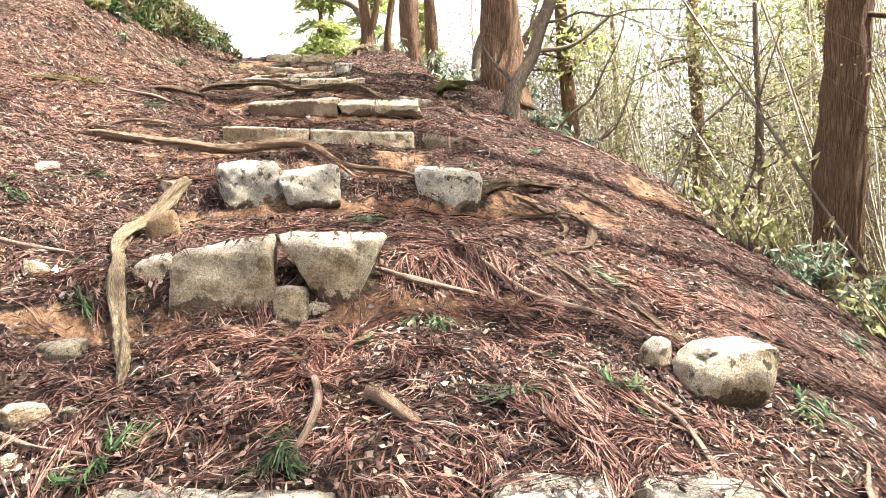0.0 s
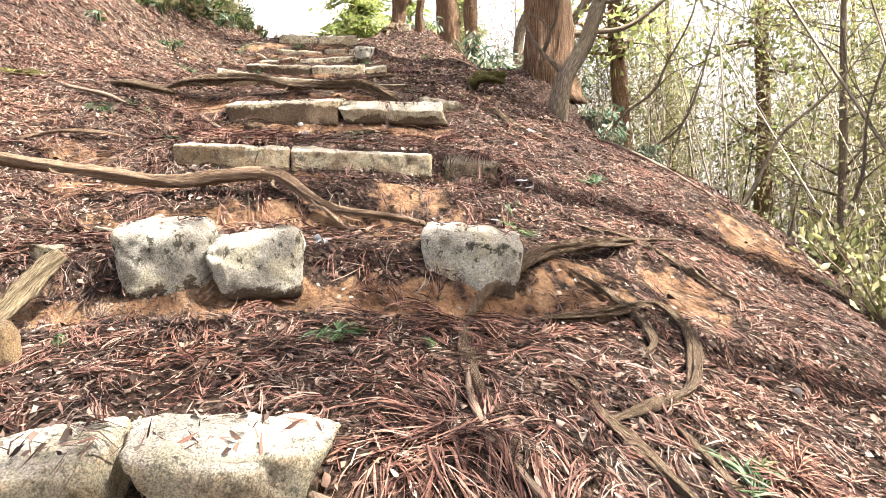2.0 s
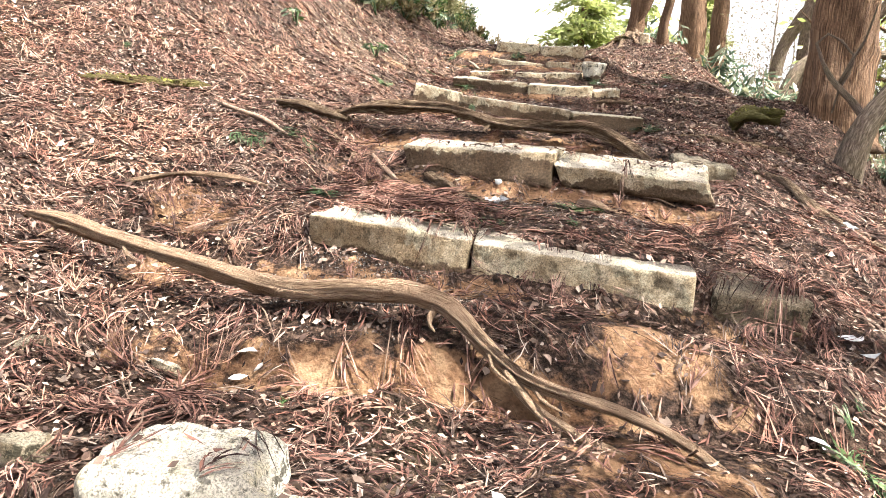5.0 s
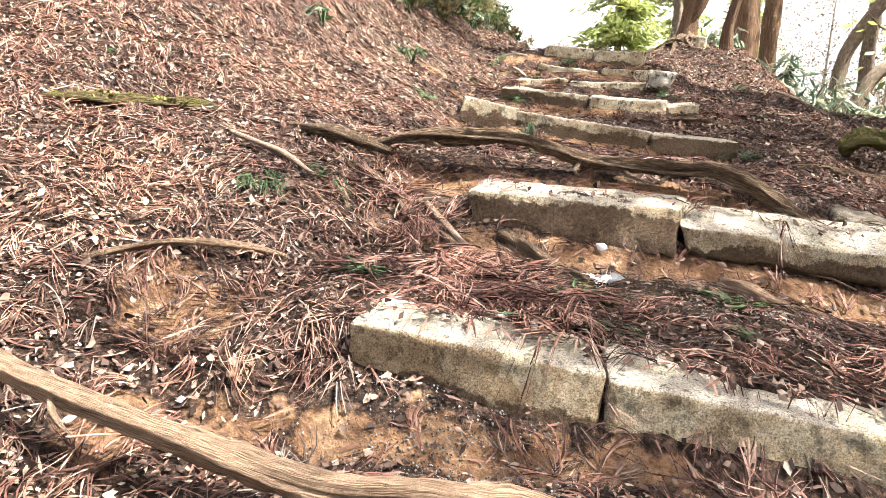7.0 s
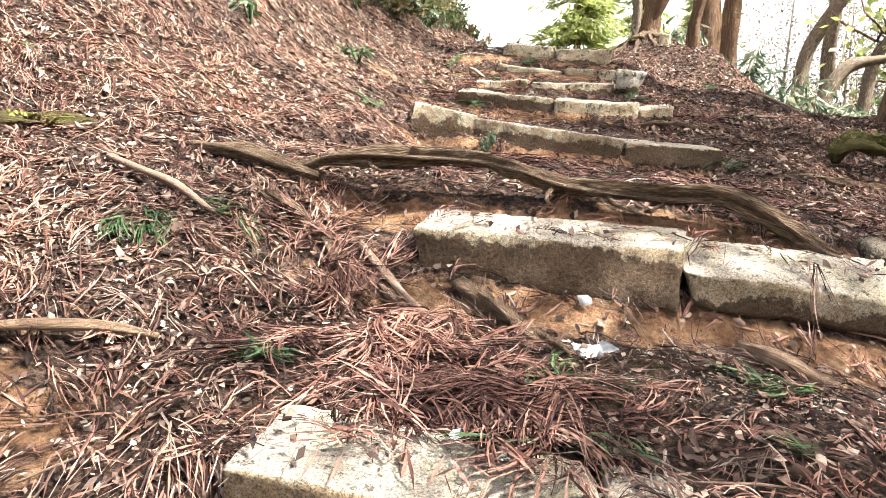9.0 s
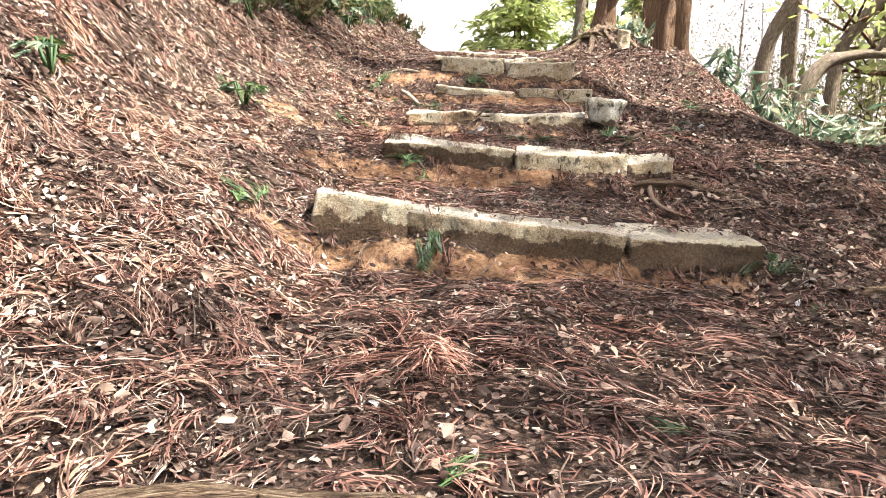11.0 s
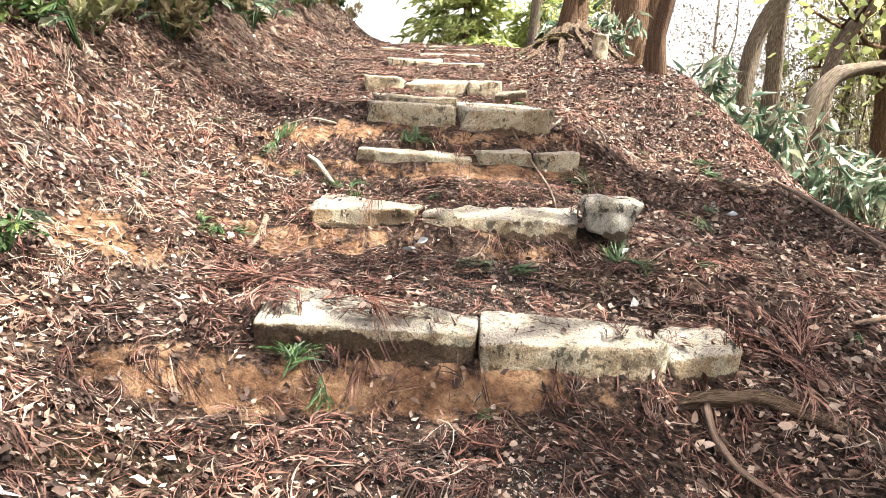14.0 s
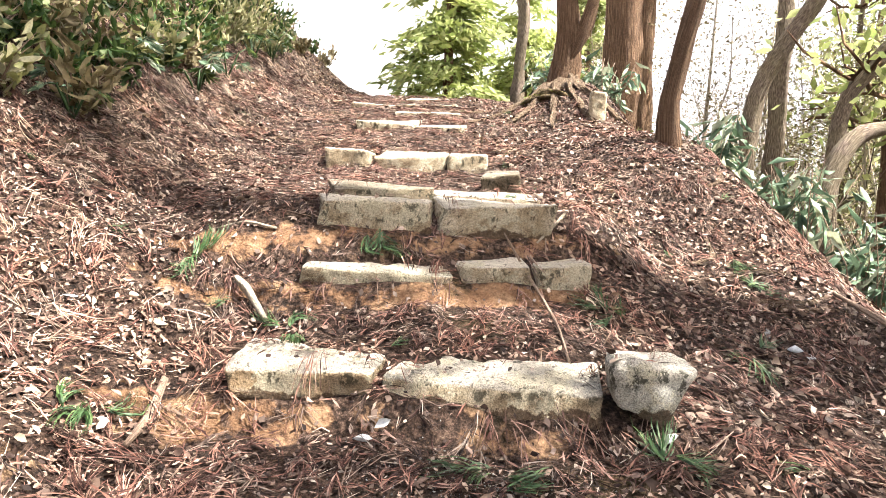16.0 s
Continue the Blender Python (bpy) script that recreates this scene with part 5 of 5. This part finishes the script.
seed = 100
for x, y, s in ((-0.1, 13.7, 0.8), (0.55, 12.4, 0.7), (0.85, 11.9, 0.6), (-2.3, 16.6, 0.8), (-1.2, 15.6, 0.9),
                (1.3, 10.9, 0.36), (1.6, 10.4, 0.36), (1.1, 11.3, 0.36), (0.5, 12.9, 0.8), (0.6, 13.4, 0.9), (1.7, 9.9, 0.36), (-0.5, 15.0, 0.9), (1.4, 12.4, 0.8), (-3.0, 17.5, 0.8), (2.9, 5.6, 0.4), (3.4, 6.4, 0.5), (3.2, 5.0, 0.45), (0.3, 14.6, 1.0), (1.6, 9.2, 0.36)):
    seed += 1
    sasa(x, y, s, seed)


def shrub(x, y, size, seed, material, label, blade=(0.095, 0.038), count=192, name="shrub"):
    g = np.random.default_rng(seed)
    e = new(name)
    e.location = on_land(x, y, -0.02)
    tagged(e, label, "shrub", "undergrowth on the bank")
    stems, c, d = [], [], []
    for k in range(12):
        a, L = g.uniform(0, 6.28), size * g.uniform(0.5, 1.0)
        o = np.array([math.cos(a) * 0.6, math.sin(a) * 0.6, g.uniform(0.4, 1.1)]) * L
        stems.append([(0, 0, 0, 0.008), (*(o * 0.5 + np.array([0, 0, 0.05])), 0.006), (*o, 0.002)])
        n = count // 12
        f = g.uniform(0.3, 1.05, (n, 1))
        c.append(o * f + g.normal(size=(n, 3)) * 0.10 * size)
        d.append(o + g.normal(size=(n, 3)) * 0.5 * size)
    tubes("stalkwork", stems, M_STICK, e, step=0.2, sides=4)
    v, f = leaves_data(np.concatenate(c), np.concatenate(d), blade[0] * g.uniform(0.6, 1.3, (count // 12) * 12), blade[1], g)
    fast_mesh("foliage", v, f, material, e)


def fan_palm(x, y, size, seed):
    """A low plant of pleated, finger-cut fans on thin stalks."""
    g = np.random.default_rng(seed)
    e = new("fan_leaf_plant")
    e.location = on_land(x, y, -0.02)
    tagged(e, "low plant with large drooping fan-shaped green leaves", "plant", "fan-leaved plants on the bank")
    for k in range(6):
        a = g.uniform(0, 6.28)
        tip = np.array([math.cos(a) * 0.5, math.sin(a) * 0.5, g.uniform(0.5, 1.0)]) * size
        tube("stalk", [(0, 0, 0, 0.008), (*(tip * 0.6 + np.array([0, 0, 0.08])), 0.006), (*tip, 0.004)], M_SPRIG, e, step=0.1, sides=5)
        n = 14
        w = np.linspace(-1.5, 1.5, n)
        out = np.array([math.cos(a), math.sin(a), -0.7])
        side = np.array([-math.sin(a), math.cos(a), 0])
        dr = out[None] * np.cos(w)[:, None] + side[None] * np.sin(w)[:, None]
        v, f = leaves_data(tip[None] + dr * 0.17 * size, dr, 0.36 * size, 0.045 * size, g, 0.2)
        fast_mesh("fan", v, f, M_SASA if k % 2 else M_GREEN, e)


for k in range(130):
    y = R.uniform(8.5, 20)
    x = float(np.interp(y, AXIS_Y, AXIS_X)) - R.uniform(2.0, 3.9) + 0.12 * max(0, 11 - y) - 0.5 * max(0, 10.5 - y)
    shrub(x, y, R.uniform(0.25, 0.6), 300 + k, R.choice((M_GREEN, M_GREEN, M_SPRING, M_DRYLEAF)), "leafy undergrowth shrub on the litter-covered bank")
for k, (x, y, s) in enumerate(((-5.05, 10.1, 0.5), (-5.0, 10.5, 0.45), (-5.1, 10.9, 0.5), (-5.05, 11.4, 0.45), (-5.35, 12.0, 0.55), (-5.5, 11.6, 0.6), (-5.6, 12.7, 0.5), (-5.8, 13.4, 0.6), (-6.2, 14.3, 0.6), (-6.4, 15.1, 0.6),
                               (-6.9, 16.5, 0.7), (-5.2, 9.6, 0.5), (-4.95, 8.9, 0.45), (-5.4, 10.9, 0.6), (-5.9, 12.4, 0.7), (-6.3, 13.6, 0.7), (-7.2, 17.5, 0.7), (-4.5, 8.0, 0.35))):
    shrub(x, y, 0.8 * s, 500 + k, (M_GREEN, M_SPRING, M_VALLEYLEAF, M_DRYLEAF)[k % 4], "leafy shrub overhanging the bank", (0.10, 0.036), 216)
for x, y, s in ((-3.95, 9.0, 0.35), (-4.9, 10.4, 0.5), (-5.3, 12.0, 0.6), (-5.5, 13.2, 0.6), (-5.9, 14.3, 0.6), (-6.3, 15.5, 0.6), (-4.6, 8.6, 0.4), (-5.0, 11.3, 0.45), (-6.6, 16.5, 0.6), (-3.9, 7.6, 0.3)):
    seed += 1
    fan_palm(x, y, s * 0.62, seed)
for k in range(22):
    x, y = R.uniform(2.6, 6.5), R.uniform(4.5, 11)
    shrub(x, y, R.uniform(0.4, 0.9), 400 + k, R.choice((M_VALLEYLEAF, M_SPRING, M_VALLEYLEAF, M_DRYLEAF)), "leafy undergrowth shrub on the valley slope")
for k in range(14):
    y = R.uniform(16.5, 22)
    shrub(R.uniform(-3.6, 1.5), y, R.uniform(0.5, 1.0), 450 + k, R.choice((M_GREEN, M_SPRING, M_SPRING)), "leafy undergrowth shrub on the ridge")


# ---- root hump with pale rocks under the forked tree ----
for k in range(6):
    a = -2.9 + k * 0.42
    p = [(-2.72 + 0.2 * math.cos(a), 15.75 + 0.2 * math.sin(a), gz(-2.72 + 0.2 * math.cos(a), 15.75 + 0.2 * math.sin(a)) + 0.05, 0.06)]
    for s in (0.35, 0.6, 0.9, 1.2):
        x, y = -2.72 + s * math.cos(a + 0.1 * s), 15.6 + s * math.sin(a)
        p.append((x, y, gz(x, y) + 0.02, 0.05 - 0.033 * s))
    root("tree_root", p, M_ROOTDARK, "weathered buttress root running down from the forked tree", RG)
boulder(-2.3, 14.9, 0.16, 0.16, 0.36, 10, M_STONE_PALE, "upright pale rock among roots", 0.3, 0.05)
mossy_log([(*on_land(-3.1, 15.3, 0.0), 0.03), (*on_land(-2.95, 15.25, 0.04), 0.06), (*on_land(-2.75, 15.2, 0.04), 0.06), (*on_land(-2.6, 15.15, 0.0), 0.03)], "rotten root stump with yellow moss on the root hump")


# ---- litter: cedar sprays, leaves, grit ----
def scatter(n, g, lo=0.6, hi=17.5, u_lo=-3.2, u_hi=3.3, power=1.0, keep_bare=0.42):
    v = lo + (hi - lo) * g.uniform(0, 1, n) ** power
    x = np.interp(v, AXIS_Y, AXIS_X) + g.uniform(u_lo, u_hi, n)
    ok = g.uniform(0, 1, n) > (1 - keep_bare) * np.clip(bareness(x, v) * 1.6, 0, 1)
    x, v = x[ok], v[ok]
    ok = (surface(x, v) - land(x, v) < 0.01) | (g.uniform(0, 1, len(x)) < np.where(v > 10.5, 0.06, 0.25))
    return x[ok], v[ok]


def sprays(name, n, material, label, g, size=(0.10, 0.22), strands=9, width=0.0032, lift=0.02, where=None, joints=4):
    """Fallen cedar sprays: each a fan of thin ridged strands along a curved stem."""
    x, y = where if where is not None else scatter(n, g, power=1.25)
    n, S, K = len(x), strands, joints
    a = g.uniform(0, 2 * np.pi, n)
    L = g.uniform(*size, n)
    curl = g.normal(0, 0.75, n)
    s = g.uniform(0.0, 0.55, (n, S))
    side = np.where(np.arange(S) % 2, 1, -1)[None] * g.uniform(0.1, 0.75, (n, S))
    length = L[:, None] * g.uniform(0.45, 0.85, (n, S))
    t = np.linspace(0, 1, K)
    sx, sy = x[:, None] + np.cos(a)[:, None] * L[:, None] * s, y[:, None] + np.sin(a)[:, None] * L[:, None] * s
    ang = a[:, None, None] + side[..., None] * (1 - 0.65 * t) + curl[:, None, None] * (s[..., None] + t)
    stepv = length[..., None] / (K - 1)
    px = sx[..., None] + np.concatenate([np.zeros((n, S, 1)), np.cumsum(np.cos(ang[..., :-1]) * stepv, -1)], -1)
    py = sy[..., None] + np.concatenate([np.zeros((n, S, 1)), np.cumsum(np.sin(ang[..., :-1]) * stepv, -1)], -1)
    pz = surface(px, py) + 0.004 + lift * g.uniform(0, 1, (n, 1, 1)) + g.uniform(0, 0.02, (n, S, 1)) + 0.012 * np.sin(t * 3.1) * g.uniform(0, 1, (n, S, 1))
    for k in range(1, K):
        pz[..., k] = np.clip(pz[..., k], pz[..., k - 1] - 0.035, pz[..., k - 1] + 0.035)
    wd = width * g.uniform(0.7, 1.4, (n, S, 1)) * (1 - 0.6 * t ** 2) * (np.where(np.arange(K) % 2, 1.75, 0.5) if K > 5 else 1.0)
    nx, ny = -np.sin(ang) * wd, np.cos(ang) * wd
    tip = wd * g.uniform(-0.9, 0.9, (n, S, 1))
    v = np.stack([np.stack([px + nx, py + ny, pz + tip], -1), np.stack([px - nx, py - ny, pz - tip], -1)], -2)
    i = (np.arange(n * S)[:, None] * (K * 2) + np.arange(K - 1)[None] * 2).ravel()
    f = np.concatenate([np.stack([i, i + 2, i + 3], 1), np.stack([i, i + 3, i + 1], 1)])
    ob = fast_mesh(name, v.reshape(-1, 3), f, material)
    return tagged(ob, label, "litter", kind="stuff")


def crumbs(name, n, material, label, g, size, thin, **kw):
    """Loose needles and bits of leaf: small tilted slivers, two triangles each."""
    x, y = scatter(n, g, keep_bare=0.2, **kw)
    n = len(x)
    a, L = g.uniform(0, 6.283, n), g.uniform(*size, n)
    w = L * g.uniform(*thin, n)
    ex, ey = np.cos(a), np.sin(a)
    z = surface(x, y) + g.uniform(0.003, 0.022, n)
    pts = []
    for s, t in ((-0.5, 0.15), (-0.1, -0.5), (0.5, -0.1), (0.1, 0.5)):
        px, py = x + ex * L * s - ey * w * t, y + ey * L * s + ex * w * t
        pts.append(np.stack([px, py, z + np.clip(land(px, py) - land(x, y), -0.03, 0.03) + g.normal(0, 0.12, n) * w], 1))
    f = (np.arange(n)[:, None, None] * 4 + np.array([(0, 1, 2), (0, 2, 3)])[None]).reshape(-1, 3)
    return tagged(fast_mesh(name, np.stack(pts, 1).reshape(-1, 3), f, material), label, "litter", kind="stuff")


g = np.random.default_rng(21)
crumbs("needle_litter", 90000, M_NEEDLE, "loose red-brown needles and broken sprays", g, (0.03, 0.08), (0.05, 0.12), power=1.25)
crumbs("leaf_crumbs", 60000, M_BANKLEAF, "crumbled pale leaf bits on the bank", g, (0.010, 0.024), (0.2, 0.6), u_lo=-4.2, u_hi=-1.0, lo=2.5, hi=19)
crumbs("leaf_crumbs", 60000, M_DEADLEAF, "crumbled tan leaf bits on the path", g, (0.010, 0.026), (0.25, 0.7), power=1.1)
crumbs("leaf_crumbs", 70000, M_NEEDLEOLD, "crumbled tan leaf bits between the needles", g, (0.012, 0.035), (0.35, 0.8), power=1.15)
sprays("cedar_litter", 10000, M_NEEDLE, "red-brown fallen cedar sprays carpeting the slope", g, (0.09, 0.21), 11, 0.0014, joints=6)
sprays("old_cedar_litter", 7500, M_NEEDLEOLD, "grey-brown old cedar sprays and needles", g, (0.08, 0.2), 10, 0.0016, 0.008, joints=3)
sprays("cedar_litter", 1300, M_NEEDLEBANK, "tan-brown cedar sprays on the bank, painted lighter as sunlit", g, (0.10, 0.2), 10, 0.0013, 0.03, scatter(1300, g, 2.5, 8.0, -4.0, -1.0, 0.9, 1.0), 6)
sprays("green_cedar_sprigs", 110, M_SPRIG, "small fresh green cedar bits dropped on the litter", g, (0.06, 0.12), 18, 0.0016, 0.02)
sx, sy = [], []
for x, y in [(-2.02, 3.19), (-1.88, 3.6), (-1.03, 2.41), (0.05, 2.2), (0.36, 2.45), (0.71, 1.95), (1.04, 2.13), (1.71, 2.37), (2.47, 3.58), (-0.47, 1.56), (0.06, 1.62), (-0.07, 3.48), (1.14, 3.21),
             (0.46, 4.91), (0.91, 5.87), (-2.28, 5.8), (-0.7, 5.87), (-1.11, 5.38), (-2.47, 5.57), (-1.17, 5.66), (-1.85, 5.42), (-3.05, 7.83), (-2.89, 9.15), (-2.35, 8.11), (-1.0, 8.75),
             (-2.39, 10.14), (-1.44, 12.06), (-2.07, 11.27), (-3.35, 10.63), (-3.19, 11.17), (-1.39, 11.82), (-3.75, 9.97), (-1.49, 11.19), (-1.87, 10.35), (-3.92, 10.82)]:
    sx += list(x + g.normal(0, 0.03, 4))
    sy += list(y + g.normal(0, 0.03, 4))
sprays("green_cedar_sprigs", 0, M_SPRIG, "fresh green cedar sprigs lying on brown needles", g, (0.10, 0.17), 20, 0.0019, 0.03, (np.array(sx), np.array(sy)), 8)
sprays("dry_straw", 1700, M_STRAW, "pale straw and dry grass on the upper bank", g, (0.1, 0.22), 9, 0.0013, 0.03, scatter(1700, g, 7.2, 18.5, -3.8, -1.35, 0.85, 1.0))
sprays("dry_straw", 350, M_STRAW, "pale sunlit straw over the crest of the path", g, (0.08, 0.2), 8, 0.0016, 0.004, scatter(350, g, 12.3, 19.0, -1.3, 1.4, 1.0, 1.0))
# thick clumps
cx, cy = [], []
for x, y in ((-1.32, 5.43), (-1.3, 5.42), (-1.17, 5.45), (-1.2, 5.44), (-2.01, 5.9), (-0.2, 2.2), (0.1, 2.1), (1.1, 1.9), (0.9, 1.8), (0.4, 2.9), (0.7, 2.6), (-1.75, 5.6), (1.9, 3.3), (-1.3, 3.95), (0.35, 3.7), (0.3, 5.55), (-2.9, 9.4), (-3.3, 9.7), (-1.6, 5.7), (-0.2, 5.85), (1.4, 3.4), (-2.0, 7.2), (-1.2, 9.9)):
    cx += list(x + g.normal(0, 0.09, 14))
    cy += list(y + g.normal(0, 0.09, 14))
sprays("cedar_litter", 0, M_NEEDLE, "thick heaps of red-brown cedar sprays", g, (0.16, 0.28), 24, 0.0015, 0.05, (np.array(cx), np.array(cy)), 8)


def leaf_litter(name, n, material, label, g, size, power=1.0, keep=0.3, **kw):
    x, y = scatter(n, g, power=power, keep_bare=keep, **kw)
    n = len(x)
    a = g.uniform(0, 6.28, n)
    z = surface(x, y) + g.uniform(0.006, 0.035, n)
    d = np.stack([np.cos(a), np.sin(a), g.normal(0, 0.25, n)], 1)
    d[:, 2] += (land(x + 0.05 * d[:, 0], y + 0.05 * d[:, 1]) - land(x, y)) / 0.05
    L = g.uniform(*size, n)
    v, f = leaves_data(np.stack([x, y, z], 1), d, L, L * g.uniform(0.3, 0.75, n), g, 0.45)
    # turn the blades flat to the ground
    return tagged(fast_mesh(name, v, f, material, None, True), label, "litter", kind="stuff")


leaf_litter("dead_leaf_litter", 21000, M_DEADLEAF, "tan and pinkish dead broad leaves over the forest floor", g, (0.018, 0.045), 1.15)
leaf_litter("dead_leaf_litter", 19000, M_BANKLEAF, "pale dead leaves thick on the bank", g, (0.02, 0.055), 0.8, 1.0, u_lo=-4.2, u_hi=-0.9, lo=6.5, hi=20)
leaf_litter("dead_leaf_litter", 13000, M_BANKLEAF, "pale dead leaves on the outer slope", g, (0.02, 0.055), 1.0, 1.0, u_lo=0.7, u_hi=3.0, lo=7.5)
leaf_litter("dead_leaf_litter", 3500, M_BANKLEAF, "pale dead leaves on the lower bank, painted lighter as sunlit", g, (0.018, 0.042), 0.9, 1.0, u_lo=-4.2, u_hi=-1.15, lo=2.5, hi=7.5)
leaf_litter("dead_leaf_litter", 5000, M_DEADLEAF, "dead leaves on the mound under the edge cedar", g, (0.02, 0.05), 1.0, 1.0, u_lo=3.0, u_hi=5.4, lo=6.0, hi=14.0)
crumbs("needle_litter", 12000, M_NEEDLE, "loose needles on the mound under the edge cedar", g, (0.03, 0.08), (0.05, 0.12), u_lo=3.0, u_hi=5.4, lo=5.0, hi=14.0)
leaf_litter("bleached_leaf_litter", 90, M_PALELEAF, "white bleached leaves lying face down", g, (0.035, 0.07))


lx, ly = [], []
for x, y in ((-1.23, 5.28), (-1.2, 5.35), (-1.1, 5.82), (-1.26, 5.34), (-1.12, 5.86), (-1.26, 4.34), (-0.36, 4.04), (0.3, 4.93), (0.46, 6.62), (0.46, 5.58), (-3.68, 8.53), (-4.49, 10.16), (-1.22, 11.35), (-2.83, 10.17)):
    n = 3
    px, py = x + g.normal(0, 0.035, n), y + g.normal(0, 0.035, n)
    a = g.uniform(0, 6.28, n)
    v, f = leaves_data(np.stack([px, py, surface(px, py) + 0.03], 1), np.stack([np.cos(a), np.sin(a), 0.3 * np.sin(a) + 0.2], 1), g.uniform(0.055, 0.085, n), 0.032, g, 0.2)
    tagged(fast_mesh("bleached_leaf", v, f, M_PALELEAF, None, True), "little heap of large white bleached leaves", "leaf", "white fallen leaves", kind="stuff")


def twig_litter(n, g):
    x, y = scatter(n, g)
    vs, fs, us, k = [], [], [], 0
    for px, py in zip(x, y):
        a, L, r = g.uniform(0, 6.28), g.uniform(0.06, 0.24), g.uniform(0.0015, 0.004)
        b = a + g.normal(0, 0.4)
        p1 = (px + L / 2 * math.cos(a), py + L / 2 * math.sin(a))
        p2 = (p1[0] + L / 2 * math.cos(b), p1[1] + L / 2 * math.sin(b))
        rows = [(*on_land(px, py, 0.02), r), (*on_land(*p1, 0.03), r), (*on_land(*p2, 0.015), r * 0.6)]
        v, f, uv = tube_data(rows, step=0.08, sides=4, rough=0.1)
        vs.append(v)
        us.append(uv)
        fs += [[q + k for q in w] for w in f]
        k += len(v)
    ob = mesh_object("twig_litter", np.concatenate(vs), fs, M_STICK, uvs=np.concatenate(us))
    tagged(ob, "thin dry twigs strewn over the litter", "litter", kind="stuff")


twig_litter(900, g)


def grit(n, g):
    cen = np.array([(0.35, 2.0), (1.0, 2.4), (-0.9, 3.45), (-1.2, 4.75), (-0.6, 5.9), (-1.2, 5.0), (-2.2, 9.0), (-1.9, 8.8), (-2.4, 10.0), (-2.3, 9.8), (-0.1, 2.3)])
    i = g.integers(0, len(cen), n)
    x, y = cen[i, 0] + g.normal(0, 0.22, n), cen[i, 1] + g.normal(0, 0.12, n)
    c = np.stack([x, y, land(x, y) + 0.004], 1)
    s = g.uniform(0.0015, 0.0048, (n, 1, 1)) * g.uniform(0.6, 1.2, (n, 6, 1))
    o = np.array([(1, 0, 0), (-1, 0, 0), (0, 1, 0), (0, -1, 0), (0, 0, 1), (0, 0, -1)], float)[None] * s
    f = np.array([(0, 2, 4), (2, 1, 4), (1, 3, 4), (3, 0, 4), (2, 0, 5), (1, 2, 5), (3, 1, 5), (0, 3, 5)])
    ob = fast_mesh("gravel", (c[:, None] + o).reshape(-1, 3), (np.arange(n)[:, None, None] * 6 + f[None]).reshape(-1, 3), M_GRAVEL)
    tagged(ob, "grey grit washed out on the path", "gravel", kind="stuff")


grit(14000, g)
